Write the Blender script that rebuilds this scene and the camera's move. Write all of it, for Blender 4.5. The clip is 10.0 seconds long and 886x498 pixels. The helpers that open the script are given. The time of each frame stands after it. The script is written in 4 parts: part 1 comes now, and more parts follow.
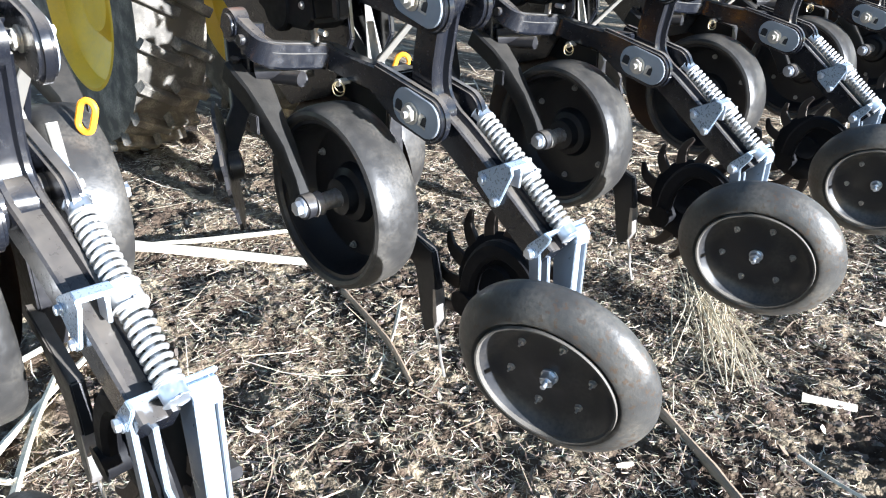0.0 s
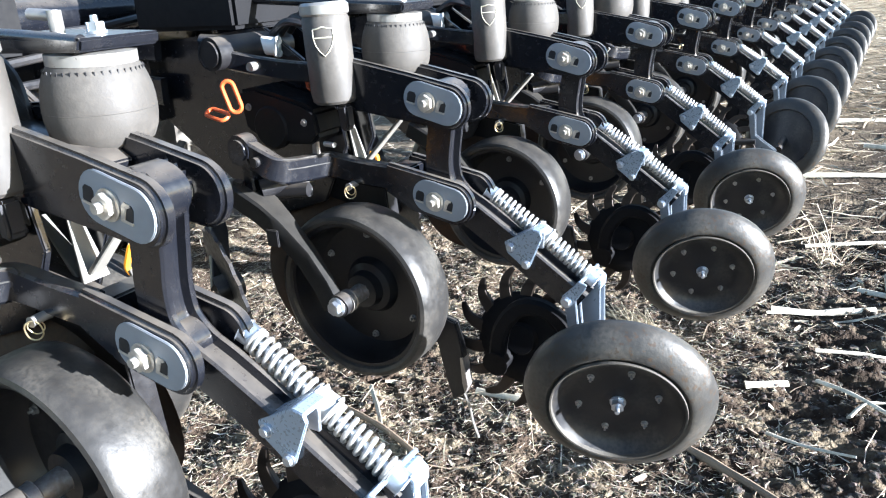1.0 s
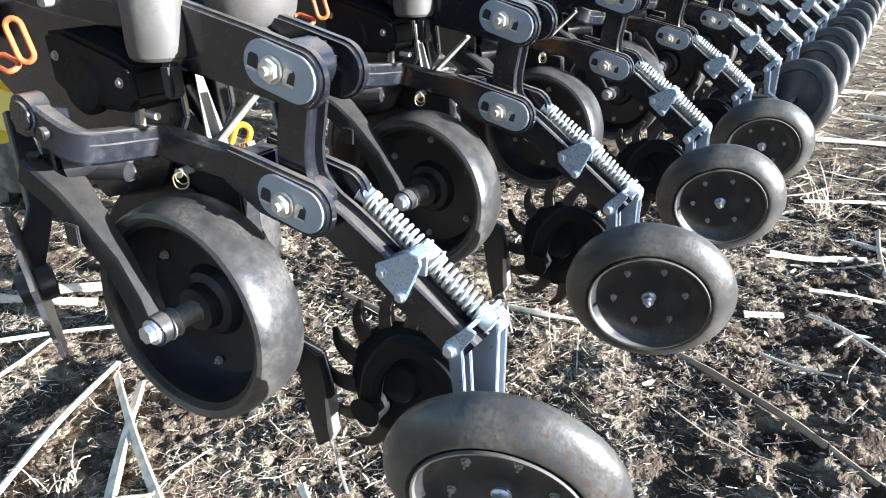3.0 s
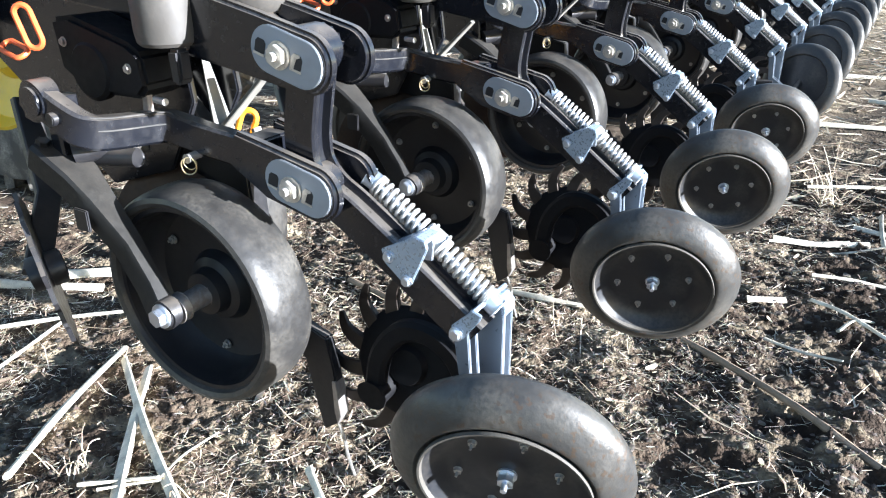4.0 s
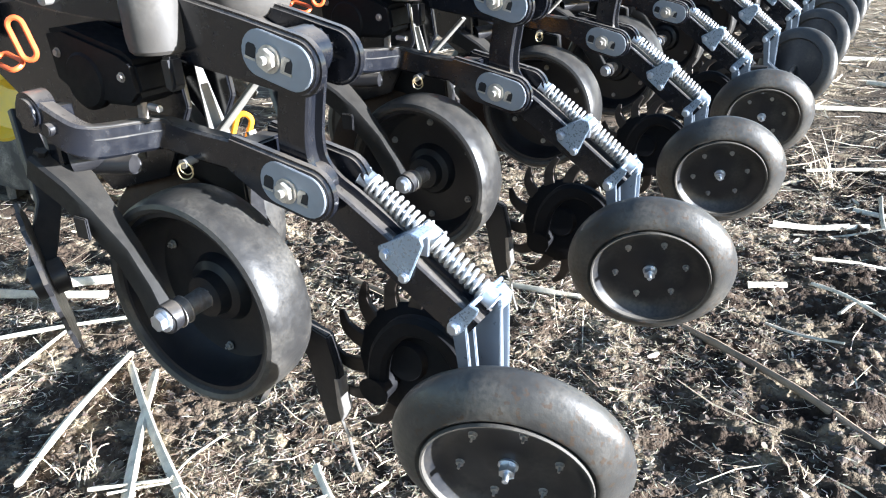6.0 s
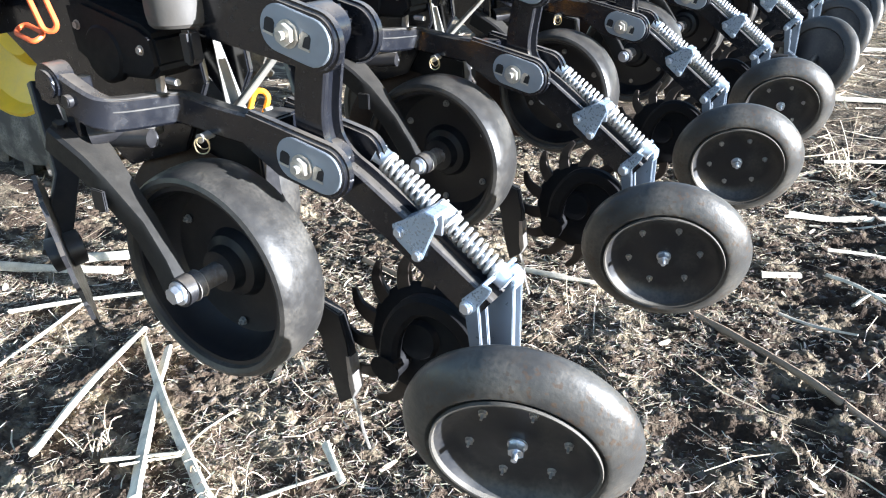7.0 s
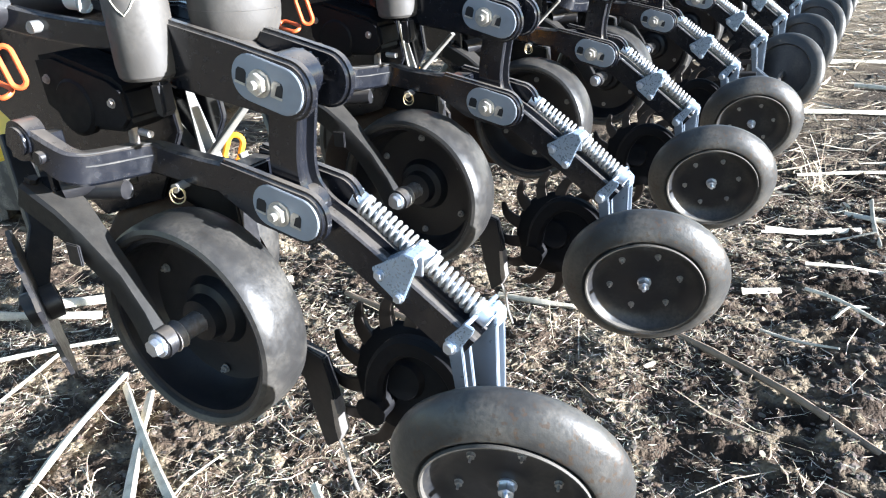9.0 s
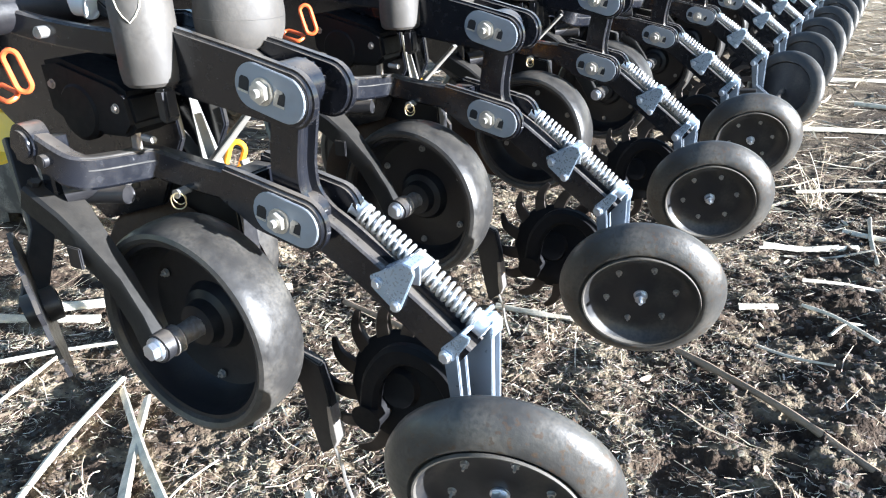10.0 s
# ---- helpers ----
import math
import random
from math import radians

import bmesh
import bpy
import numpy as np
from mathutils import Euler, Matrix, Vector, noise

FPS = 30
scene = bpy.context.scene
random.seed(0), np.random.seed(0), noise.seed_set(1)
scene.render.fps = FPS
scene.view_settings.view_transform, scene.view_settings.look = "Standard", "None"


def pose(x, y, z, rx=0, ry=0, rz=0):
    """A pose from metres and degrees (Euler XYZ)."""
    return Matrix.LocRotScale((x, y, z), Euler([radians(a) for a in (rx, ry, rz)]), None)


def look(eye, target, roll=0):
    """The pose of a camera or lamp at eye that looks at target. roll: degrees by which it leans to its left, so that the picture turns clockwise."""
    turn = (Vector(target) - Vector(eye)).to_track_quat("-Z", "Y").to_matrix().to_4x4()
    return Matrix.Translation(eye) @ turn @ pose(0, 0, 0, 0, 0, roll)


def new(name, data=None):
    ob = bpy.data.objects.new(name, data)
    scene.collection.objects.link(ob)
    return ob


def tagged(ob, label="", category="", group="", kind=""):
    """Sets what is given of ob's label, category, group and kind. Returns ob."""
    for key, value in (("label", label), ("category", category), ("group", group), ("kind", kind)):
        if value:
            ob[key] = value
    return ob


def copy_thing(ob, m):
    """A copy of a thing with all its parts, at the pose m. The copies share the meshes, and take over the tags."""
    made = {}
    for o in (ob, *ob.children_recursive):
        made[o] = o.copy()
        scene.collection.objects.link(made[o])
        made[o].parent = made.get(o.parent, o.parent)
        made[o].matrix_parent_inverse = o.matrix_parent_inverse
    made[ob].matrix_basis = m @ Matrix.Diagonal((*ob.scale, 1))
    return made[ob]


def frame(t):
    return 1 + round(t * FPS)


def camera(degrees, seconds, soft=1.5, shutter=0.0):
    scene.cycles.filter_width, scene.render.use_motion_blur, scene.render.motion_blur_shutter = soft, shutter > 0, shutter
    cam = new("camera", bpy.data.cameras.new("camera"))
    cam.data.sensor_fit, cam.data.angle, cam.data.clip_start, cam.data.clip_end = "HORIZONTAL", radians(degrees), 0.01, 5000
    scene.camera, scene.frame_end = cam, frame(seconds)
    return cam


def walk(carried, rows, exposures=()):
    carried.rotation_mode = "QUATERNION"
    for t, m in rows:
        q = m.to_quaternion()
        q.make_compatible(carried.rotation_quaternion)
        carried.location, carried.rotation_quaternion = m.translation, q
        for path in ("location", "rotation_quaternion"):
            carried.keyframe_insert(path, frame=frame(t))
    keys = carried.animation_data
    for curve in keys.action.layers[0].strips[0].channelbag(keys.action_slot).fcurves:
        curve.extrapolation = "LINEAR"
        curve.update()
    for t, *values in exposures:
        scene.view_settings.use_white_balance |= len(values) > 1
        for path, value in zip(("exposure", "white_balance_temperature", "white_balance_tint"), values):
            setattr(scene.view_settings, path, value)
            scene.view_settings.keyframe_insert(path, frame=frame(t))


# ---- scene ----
cam = camera(60.79, 10.0, soft=1.15)
EXPOSURES = [(0.0, 2.42, 5700, 10), (0.5, 2.30, 5700, 10), (1.0, 2.56, 5700, 10), (10.0, 2.56, 5700, 10)]
ROWS = [
    (0.0, 1.079, -0.162, 1.282, 64.3, -1.98, 47.15),
    (0.2, 0.9684, -0.2807, 1.292, 66.78, -1.69, 43.53),
    (0.3, 0.9298, -0.3137, 1.2783, 70.11, 0.27, 42.89),
    (0.5, 0.8656, -0.3769, 1.2982, 69.95, 1.78, 39.3),
    (0.8, 0.8251, -0.4723, 1.3035, 71.73, 3.18, 32.72),
    (1.0, 0.8192, -0.5557, 1.3363, 70.18, 3.4, 29.96),
    (1.5, 0.8217, -0.7482, 1.3233, 69.79, -0.57, 29.6),
    (2.0, 0.8092, -0.835, 1.3233, 68.38, -0.85, 31.5),
    (2.5, 0.7884, -0.8383, 1.2992, 67.22, -0.73, 30.5),
    (4.0, 0.7897, -0.8543, 1.301, 65.59, -0.6, 30.53),
    (4.5, 0.8003, -0.86, 1.3062, 65.09, 0.41, 31.06),
    (5.0, 0.8094, -0.8502, 1.3109, 65.32, 1.12, 29.45),
    (5.5, 0.8088, -0.8533, 1.3104, 65.65, 1.52, 29.56),
    (7.0, 0.809, -0.8653, 1.2961, 64.27, 0.53, 31.38),
    (7.5, 0.8052, -0.8575, 1.3051, 64.8, 1.09, 30.26),
    (8.0, 0.8064, -0.8525, 1.3093, 65.3, 1.73, 28.87),
    (8.5, 0.8011, -0.8468, 1.3182, 65.66, 2.18, 28.94),
    (9.0, 0.8055, -0.8515, 1.3236, 65.86, 2.18, 29.12),
    (9.5, 0.8092, -0.8544, 1.323, 66.16, 1.63, 29.3),
    (10.0, 0.8139, -0.8592, 1.3265, 66.68, 1.23, 29.52),
]
walk(cam, [(t, pose(x, y, z, rx, ry, rz)) for t, x, y, z, rx, ry, rz in ROWS], EXPOSURES)

# ---- world, sun ----
SUN = Vector((0.972, 0.115, 0.210)).normalized()
world = bpy.data.worlds.new("sky")
scene.world = world
world.use_nodes = True
wn, wl = world.node_tree.nodes, world.node_tree.links
sky = wn.new("ShaderNodeTexSky")
sky.sky_type = "NISHITA"
sky.sun_disc = False
sky.sun_elevation = math.asin(SUN.z)
sky.sun_rotation = math.atan2(SUN.x, SUN.y)
sky.dust_density = 0.6
wl.new(sky.outputs["Color"], wn["Background"].inputs["Color"])
wn["Background"].inputs["Strength"].default_value = 0.06
sun_data = bpy.data.lights.new("sun", "SUN")
sun_data.energy = 5.0
sun_data.angle = radians(0.5)
sun_data.color = (1.0, 0.97, 0.92)
sun = new("sun", sun_data)
sun.matrix_world = look(SUN * 30, (0, 0, 0))


# ---- materials ----
def material(name, base, rough=0.5, metal=0.0, spread=0.15, scale=6.0, dust=None, dust_amount=0.0, dust_scale=9.0,
             bump=0.0, bump_scale=120.0, coat=0.0, spec=0.5, objects=0.0, specks=0.0, dust_sheen=0.0):
    """Base colour with noise at two scales, patches of dust and a fine relief."""
    m = bpy.data.materials.new(name)
    m.use_nodes = True
    n, l = m.node_tree.nodes, m.node_tree.links
    b = n["Principled BSDF"]
    tc = n.new("ShaderNodeTexCoord")

    def tex(sc, detail=4.0):
        t = n.new("ShaderNodeTexNoise")
        t.inputs["Scale"].default_value = sc
        t.inputs["Detail"].default_value = detail
        l.new(tc.outputs["Object"], t.inputs["Vector"])
        return t

    def ramp(src, lo, hi, a, c):
        r = n.new("ShaderNodeMapRange")
        r.inputs["From Min"].default_value, r.inputs["From Max"].default_value = lo, hi
        r.inputs["To Min"].default_value, r.inputs["To Max"].default_value = a, c
        l.new(src, r.inputs["Value"])
        return r.outputs["Result"]

    def mix(fac, a, c, kind="MIX"):
        x = n.new("ShaderNodeMix")
        x.data_type, x.blend_type = "RGBA", kind
        for sock, v in ((x.inputs["Factor"], fac), (x.inputs["A"], a), (x.inputs["B"], c)):
            if isinstance(v, (tuple, float)):
                sock.default_value = (*v, 1.0) if isinstance(v, tuple) else v
            else:
                l.new(v, sock)
        return x.outputs["Result"]

    big, small = tex(scale), tex(scale * 11, 6.0)
    dark = tuple(c * (1 - spread) for c in base)
    light = tuple(min(1.0, c * (1 + spread)) for c in base)
    col = mix(ramp(big.outputs["Fac"], 0.3, 0.7, 0, 1), dark, light)
    col = mix(ramp(small.outputs["Fac"], 0.35, 0.65, 0, 0.5), col, light)
    if objects:
        info = n.new("ShaderNodeObjectInfo")
        hsv = n.new("ShaderNodeHueSaturation")
        l.new(ramp(info.outputs["Random"], 0, 1, 1 - objects, 1 + objects), hsv.inputs["Value"])
        l.new(col, hsv.inputs["Color"])
        col = hsv.outputs["Color"]
    rough_out = ramp(small.outputs["Fac"], 0.3, 0.7, max(0.02, rough - 0.08), min(1.0, rough + 0.1))
    if dust is not None:
        d1, d2 = tex(dust_scale, 8.0), tex(dust_scale * 14, 4.0)
        add = n.new("ShaderNodeMath")
        add.operation = "MULTIPLY"
        l.new(ramp(d1.outputs["Fac"], 0.42, 0.68, 0, 1), add.inputs[0])
        l.new(ramp(d2.outputs["Fac"], 0.3, 0.62, 0.2, 1), add.inputs[1])
        fac = ramp(add.outputs[0], 0, 1, 0, dust_amount)
        col = mix(fac, col, dust)
        r2 = n.new("ShaderNodeMix")
        r2.data_type = "FLOAT"
        l.new(fac, r2.inputs["Factor"])
        l.new(rough_out, r2.inputs["A"])
        r2.inputs["B"].default_value = 0.9
        rough_out = r2.outputs["Result"]
    if dust_sheen:
        # upward faces paler: dust film, with the sky's sheen put into its colour
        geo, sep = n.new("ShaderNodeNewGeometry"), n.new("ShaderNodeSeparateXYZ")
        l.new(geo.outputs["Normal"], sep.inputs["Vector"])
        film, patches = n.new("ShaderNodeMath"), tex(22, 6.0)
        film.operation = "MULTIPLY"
        l.new(ramp(sep.outputs["Z"], 0.45, 0.95, 0, dust_sheen), film.inputs[0])
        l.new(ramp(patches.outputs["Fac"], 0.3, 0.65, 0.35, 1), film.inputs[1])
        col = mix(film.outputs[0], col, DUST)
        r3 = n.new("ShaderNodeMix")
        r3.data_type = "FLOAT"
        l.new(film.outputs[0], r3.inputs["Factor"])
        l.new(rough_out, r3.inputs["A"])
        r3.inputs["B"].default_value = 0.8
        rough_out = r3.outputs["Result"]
    if specks:
        # small crumbs of mud in patches
        p1, p2 = tex(95, 3.0), tex(9, 2.0)
        spot = n.new("ShaderNodeMath")
        spot.operation = "MULTIPLY"
        l.new(ramp(p1.outputs["Fac"], 0.575, 0.615, 0, specks), spot.inputs[0])
        l.new(ramp(p2.outputs["Fac"], 0.42, 0.55, 0, 1), spot.inputs[1])
        col = mix(spot.outputs[0], col, (0.05, 0.035, 0.024))
    l.new(col, b.inputs["Base Color"])
    l.new(rough_out, b.inputs["Roughness"])
    b.inputs["Metallic"].default_value = metal
    b.inputs["Coat Weight"].default_value = coat
    b.inputs["Coat Roughness"].default_value = 0.2
    b.inputs["Specular IOR Level"].default_value = spec
    if bump:
        bn, bt = n.new("ShaderNodeBump"), tex(bump_scale, 5.0)
        bn.inputs["Strength"].default_value = bump
        bn.inputs["Distance"].default_value = 0.002
        l.new(bt.outputs["Fac"], bn.inputs["Height"])
        l.new(bn.outputs["Normal"], b.inputs["Normal"])
    return m


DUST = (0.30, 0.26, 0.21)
PAINT = material("black_paint", (0.0065, 0.0075, 0.011), 0.2, spread=0.12, dust=DUST, dust_amount=0.018, dust_scale=14, bump=0.02, bump_scale=40, coat=0.5, spec=0.5, dust_sheen=0.38)
CAST = material("cast_iron_black", (0.010, 0.010, 0.012), 0.42, spread=0.3, dust=DUST, dust_amount=0.03, bump=0.15, bump_scale=220, dust_sheen=0.35)
RUBBER = material("wheel_rubber", (0.024, 0.023, 0.022), 0.36, spread=0.25, dust=(0.24, 0.215, 0.175), dust_amount=0.25, dust_scale=11, bump=0.12, bump_scale=200)
CLOSER = material("closing_rubber", (0.036, 0.035, 0.033), 0.36, spread=0.25, dust=(0.28, 0.25, 0.20), dust_amount=0.22, dust_scale=8, bump=0.2, bump_scale=180, specks=0.9)
# darker, duller twin of the casting black; shade is in its colour
SHADECAST = material("shaded_black_casting", (0.005, 0.005, 0.006), 0.6, spread=0.3, spec=0.18)
PAD = material("dusty_casting", (0.03, 0.029, 0.027), 0.6, spread=0.3, dust=(0.22, 0.20, 0.17), dust_amount=0.45, dust_scale=12)
BAG = material("bag_rubber", (0.056, 0.051, 0.045), 0.62, spread=0.12, dust=(0.25, 0.23, 0.2), dust_amount=0.25, bump=0.15, bump_scale=300)
PLASTIC = material("grey_plastic", (0.057, 0.052, 0.046), 0.58, spread=0.1, dust=(0.3, 0.28, 0.25), dust_amount=0.2, bump=0.1)
ZINC = material("zinc_steel", (0.62, 0.66, 0.72), 0.36, metal=0.9, spread=0.15, scale=14, bump=0.1)
SPRING = material("silver_spring", (0.50, 0.49, 0.47), 0.42, metal=0.6, spread=0.1, bump=0.1)
GREY = material("grey_plate", (0.27, 0.295, 0.33), 0.45, metal=0.2, spread=0.12, dust=DUST, dust_amount=0.15)
STEEL = material("worn_steel", (0.42, 0.40, 0.38), 0.4, metal=0.8, spread=0.25, scale=20, dust=(0.16, 0.09, 0.05), dust_amount=0.5)
RUST = material("rusty_disc", (0.03, 0.018, 0.013), 0.55, metal=0.5, spread=0.4, dust=(0.12, 0.07, 0.04), dust_amount=0.5)
DISH = material("black_wheel_dish", (0.009, 0.009, 0.011), 0.4, spread=0.3, dust=(0.30, 0.26, 0.2), dust_amount=0.04, dust_scale=16)
RIMD = material("dusty_black_disc", (0.012, 0.013, 0.016), 0.36, spread=0.3, dust=(0.32, 0.28, 0.22), dust_amount=0.22, dust_scale=9)
LIPM = material("dusty_rim", (0.075, 0.068, 0.058), 0.7, spread=0.25, scale=30, bump=0.4, bump_scale=400)
ORANGE = material("orange_plastic", (0.62, 0.115, 0.03), 0.4, spread=0.08)
YELLOW = material("yellow_paint", (0.72, 0.48, 0.02), 0.4, spread=0.1, dust=DUST, dust_amount=0.2)
LIGHTGREY = material("bare_bracket", (0.22, 0.21, 0.19), 0.5, metal=0.3, spread=0.2, dust=(0.25, 0.22, 0.18), dust_amount=0.3)
NUT = material("nut_zinc", (0.50, 0.47, 0.42), 0.34, metal=0.5, spread=0.3, scale=60)
BOLT = material("dull_bolt", (0.36, 0.35, 0.33), 0.35, metal=0.6, spread=0.15)
WHITE = material("white_plastic", (0.75, 0.75, 0.73), 0.45, spread=0.06)
TYRE = material("transport_tyre", (0.07, 0.064, 0.055), 0.85, spread=0.25, dust=(0.34, 0.31, 0.26), dust_amount=0.85, bump=0.3)
HOSE = material("black_hose", (0.018, 0.018, 0.02), 0.38, spread=0.2, dust=DUST, dust_amount=0.12)
INK = material("pale_print", (0.55, 0.52, 0.40), 0.5, spread=0.05)
STALK = material("bleached_stalk", (0.62, 0.57, 0.46), 0.75, spread=0.3, scale=25, dust=(0.22, 0.17, 0.11), dust_amount=0.55, dust_scale=20, bump=0.5, bump_scale=150, objects=0.2)
BARK = material("brown_stalk", (0.24, 0.18, 0.125), 0.8, spread=0.3, scale=25, bump=0.5, objects=0.15)


def island_material(name, cols, rough=0.8):
    m = bpy.data.materials.new(name)
    m.use_nodes = True
    n, l = m.node_tree.nodes, m.node_tree.links
    b = n["Principled BSDF"]
    g = n.new("ShaderNodeNewGeometry")
    r = n.new("ShaderNodeValToRGB")
    r.color_ramp.elements[0].color, r.color_ramp.elements[1].color = (*cols[0], 1), (*cols[-1], 1)
    for i, c in enumerate(cols[1:-1]):
        e = r.color_ramp.elements.new((i + 1) / (len(cols) - 1))
        e.color = (*c, 1)
    l.new(g.outputs["Random Per Island"], r.inputs["Fac"])
    tc, t = n.new("ShaderNodeTexCoord"), n.new("ShaderNodeTexNoise")
    t.inputs["Scale"].default_value = 90
    l.new(tc.outputs["Object"], t.inputs["Vector"])
    mx = n.new("ShaderNodeMix")
    mx.data_type, mx.blend_type = "RGBA", "MULTIPLY"
    mx.inputs["Factor"].default_value = 0.6
    l.new(r.outputs["Color"], mx.inputs["A"])
    l.new(t.outputs["Color"], mx.inputs["B"])
    hs = n.new("ShaderNodeHueSaturation")
    hs.inputs["Value"].default_value = 1.5
    hs.inputs["Saturation"].default_value = 0.8
    l.new(mx.outputs["Result"], hs.inputs["Color"])
    l.new(hs.outputs["Color"], b.inputs["Base Color"])
    b.inputs["Roughness"].default_value = rough
    return m


CHAFF = island_material("chaff", [(0.10, 0.07, 0.042), (0.26, 0.19, 0.11), (0.46, 0.37, 0.24), (0.66, 0.58, 0.43)])
CLOD = island_material("clods", [(0.045, 0.035, 0.027), (0.09, 0.069, 0.05), (0.16, 0.124, 0.088)], 0.95)


def soil_material():
    m = bpy.data.materials.new("soil")
    m.use_nodes = True
    n, l = m.node_tree.nodes, m.node_tree.links
    b = n["Principled BSDF"]
    tc = n.new("ShaderNodeTexCoord")
    outs = []
    for sc, det in ((1.3, 5), (16, 8), (70, 6)):
        t = n.new("ShaderNodeTexNoise")
        t.inputs["Scale"].default_value, t.inputs["Detail"].default_value = sc, det
        l.new(tc.outputs["Object"], t.inputs["Vector"])
        outs.append(t.outputs["Fac"])
    r = n.new("ShaderNodeValToRGB")
    r.color_ramp.elements[0].position, r.color_ramp.elements[0].color = 0.3, (0.035, 0.025, 0.019, 1)
    r.color_ramp.elements[1].position, r.color_ramp.elements[1].color = 0.72, (0.185, 0.145, 0.102, 1)
    e = r.color_ramp.elements.new(0.52)
    e.color = (0.085, 0.06, 0.042, 1)
    avg = n.new("ShaderNodeMix")
    avg.data_type = "FLOAT"
    avg.inputs["Factor"].default_value = 0.45
    l.new(outs[0], avg.inputs["A"])
    l.new(outs[1], avg.inputs["B"])
    l.new(avg.outputs["Result"], r.inputs["Fac"])
    # far stubble: pale straw lies in streaks along the rows
    mp = n.new("ShaderNodeMapping")
    mp.inputs["Scale"].default_value = (1.1, 4.0, 1.0)
    l.new(tc.outputs["Object"], mp.inputs["Vector"])
    st = n.new("ShaderNodeTexNoise")
    st.inputs["Scale"].default_value, st.inputs["Detail"].default_value = 3.0, 6
    l.new(mp.outputs["Vector"], st.inputs["Vector"])
    mr = n.new("ShaderNodeMapRange")
    mr.inputs["From Min"].default_value, mr.inputs["From Max"].default_value = 0.5, 0.72
    l.new(st.outputs["Fac"], mr.inputs["Value"])
    mx = n.new("ShaderNodeMix")
    mx.data_type = "RGBA"
    mx.inputs["B"].default_value = (0.45, 0.37, 0.25, 1)
    # soil pales with distance along y; the far haze is in its colour
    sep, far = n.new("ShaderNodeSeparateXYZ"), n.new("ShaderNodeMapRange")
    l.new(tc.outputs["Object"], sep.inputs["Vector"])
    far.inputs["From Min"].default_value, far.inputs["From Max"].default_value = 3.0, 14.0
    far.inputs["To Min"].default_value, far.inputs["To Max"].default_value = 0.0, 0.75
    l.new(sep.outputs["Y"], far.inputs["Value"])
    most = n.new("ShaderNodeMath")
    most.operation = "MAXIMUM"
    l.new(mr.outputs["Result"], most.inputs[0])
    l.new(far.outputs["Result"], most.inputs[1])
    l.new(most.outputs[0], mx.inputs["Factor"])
    l.new(r.outputs["Color"], mx.inputs["A"])
    # damp, freshly broken soil in a strip behind the units
    damp, dn = n.new("ShaderNodeMapRange"), n.new("ShaderNodeTexNoise")
    dn.inputs["Scale"].default_value, dn.inputs["Detail"].default_value = 2.6, 5
    l.new(tc.outputs["Object"], dn.inputs["Vector"])
    off, band = n.new("ShaderNodeMath"), n.new("ShaderNodeMapRange")
    off.operation = "SUBTRACT"
    l.new(sep.outputs["X"], off.inputs[0])
    off.inputs[1].default_value = 0.95
    size = n.new("ShaderNodeMath")
    size.operation = "ABSOLUTE"
    l.new(off.outputs[0], size.inputs[0])
    band.inputs["From Min"].default_value, band.inputs["From Max"].default_value = 0.65, 0.15
    l.new(size.outputs[0], band.inputs["Value"])
    damp.inputs["From Min"].default_value, damp.inputs["From Max"].default_value = 0.36, 0.56
    l.new(dn.outputs["Fac"], damp.inputs["Value"])
    both = n.new("ShaderNodeMath")
    both.operation = "MULTIPLY"
    l.new(damp.outputs["Result"], both.inputs[0])
    l.new(band.outputs["Result"], both.inputs[1])
    wet = n.new("ShaderNodeMix")
    wet.data_type, wet.blend_type = "RGBA", "MULTIPLY"
    wet.inputs["B"].default_value = (0.42, 0.40, 0.40, 1)
    l.new(both.outputs[0], wet.inputs["Factor"])
    l.new(mx.outputs["Result"], wet.inputs["A"])
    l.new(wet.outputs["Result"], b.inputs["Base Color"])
    b.inputs["Roughness"].default_value = 0.95
    b.inputs["Specular IOR Level"].default_value = 0.2
    bn = n.new("ShaderNodeBump")
    bn.inputs["Strength"].default_value, bn.inputs["Distance"].default_value = 1.0, 0.03
    l.new(outs[2], bn.inputs["Height"])
    l.new(bn.outputs["Normal"], b.inputs["Normal"])
    return m


SOIL = soil_material()


# ---- mesh builders ----
def mesh_of(name, bm, mat, smooth=True, angle=35):
    me = bpy.data.meshes.new(name)
    bmesh.ops.recalc_face_normals(bm, faces=bm.faces)
    lim = math.cos(radians(angle))
    if smooth:
        for fc in bm.faces:
            fc.smooth = True
        for e in bm.edges:
            if len(e.link_faces) == 2 and e.link_faces[0].normal.dot(e.link_faces[1].normal) < lim:
                e.smooth = False
    bm.to_mesh(me)
    bm.free()
    me.materials.append(mat)
    return me


def part(name, bm, mat, parent, label="", at=None):
    me = bm if isinstance(bm, bpy.types.Mesh) else mesh_of(name, bm, mat)
    ob = new(name, me)
    ob.parent = parent
    if at is not None:
        ob.matrix_basis = at
    return tagged(ob, label)


def join(*bms):
    out = bmesh.new()
    for b in bms:
        me = bpy.data.meshes.new("tmp")
        b.to_mesh(me)
        b.free()
        out.from_mesh(me)
        bpy.data.meshes.remove(me)
    return out


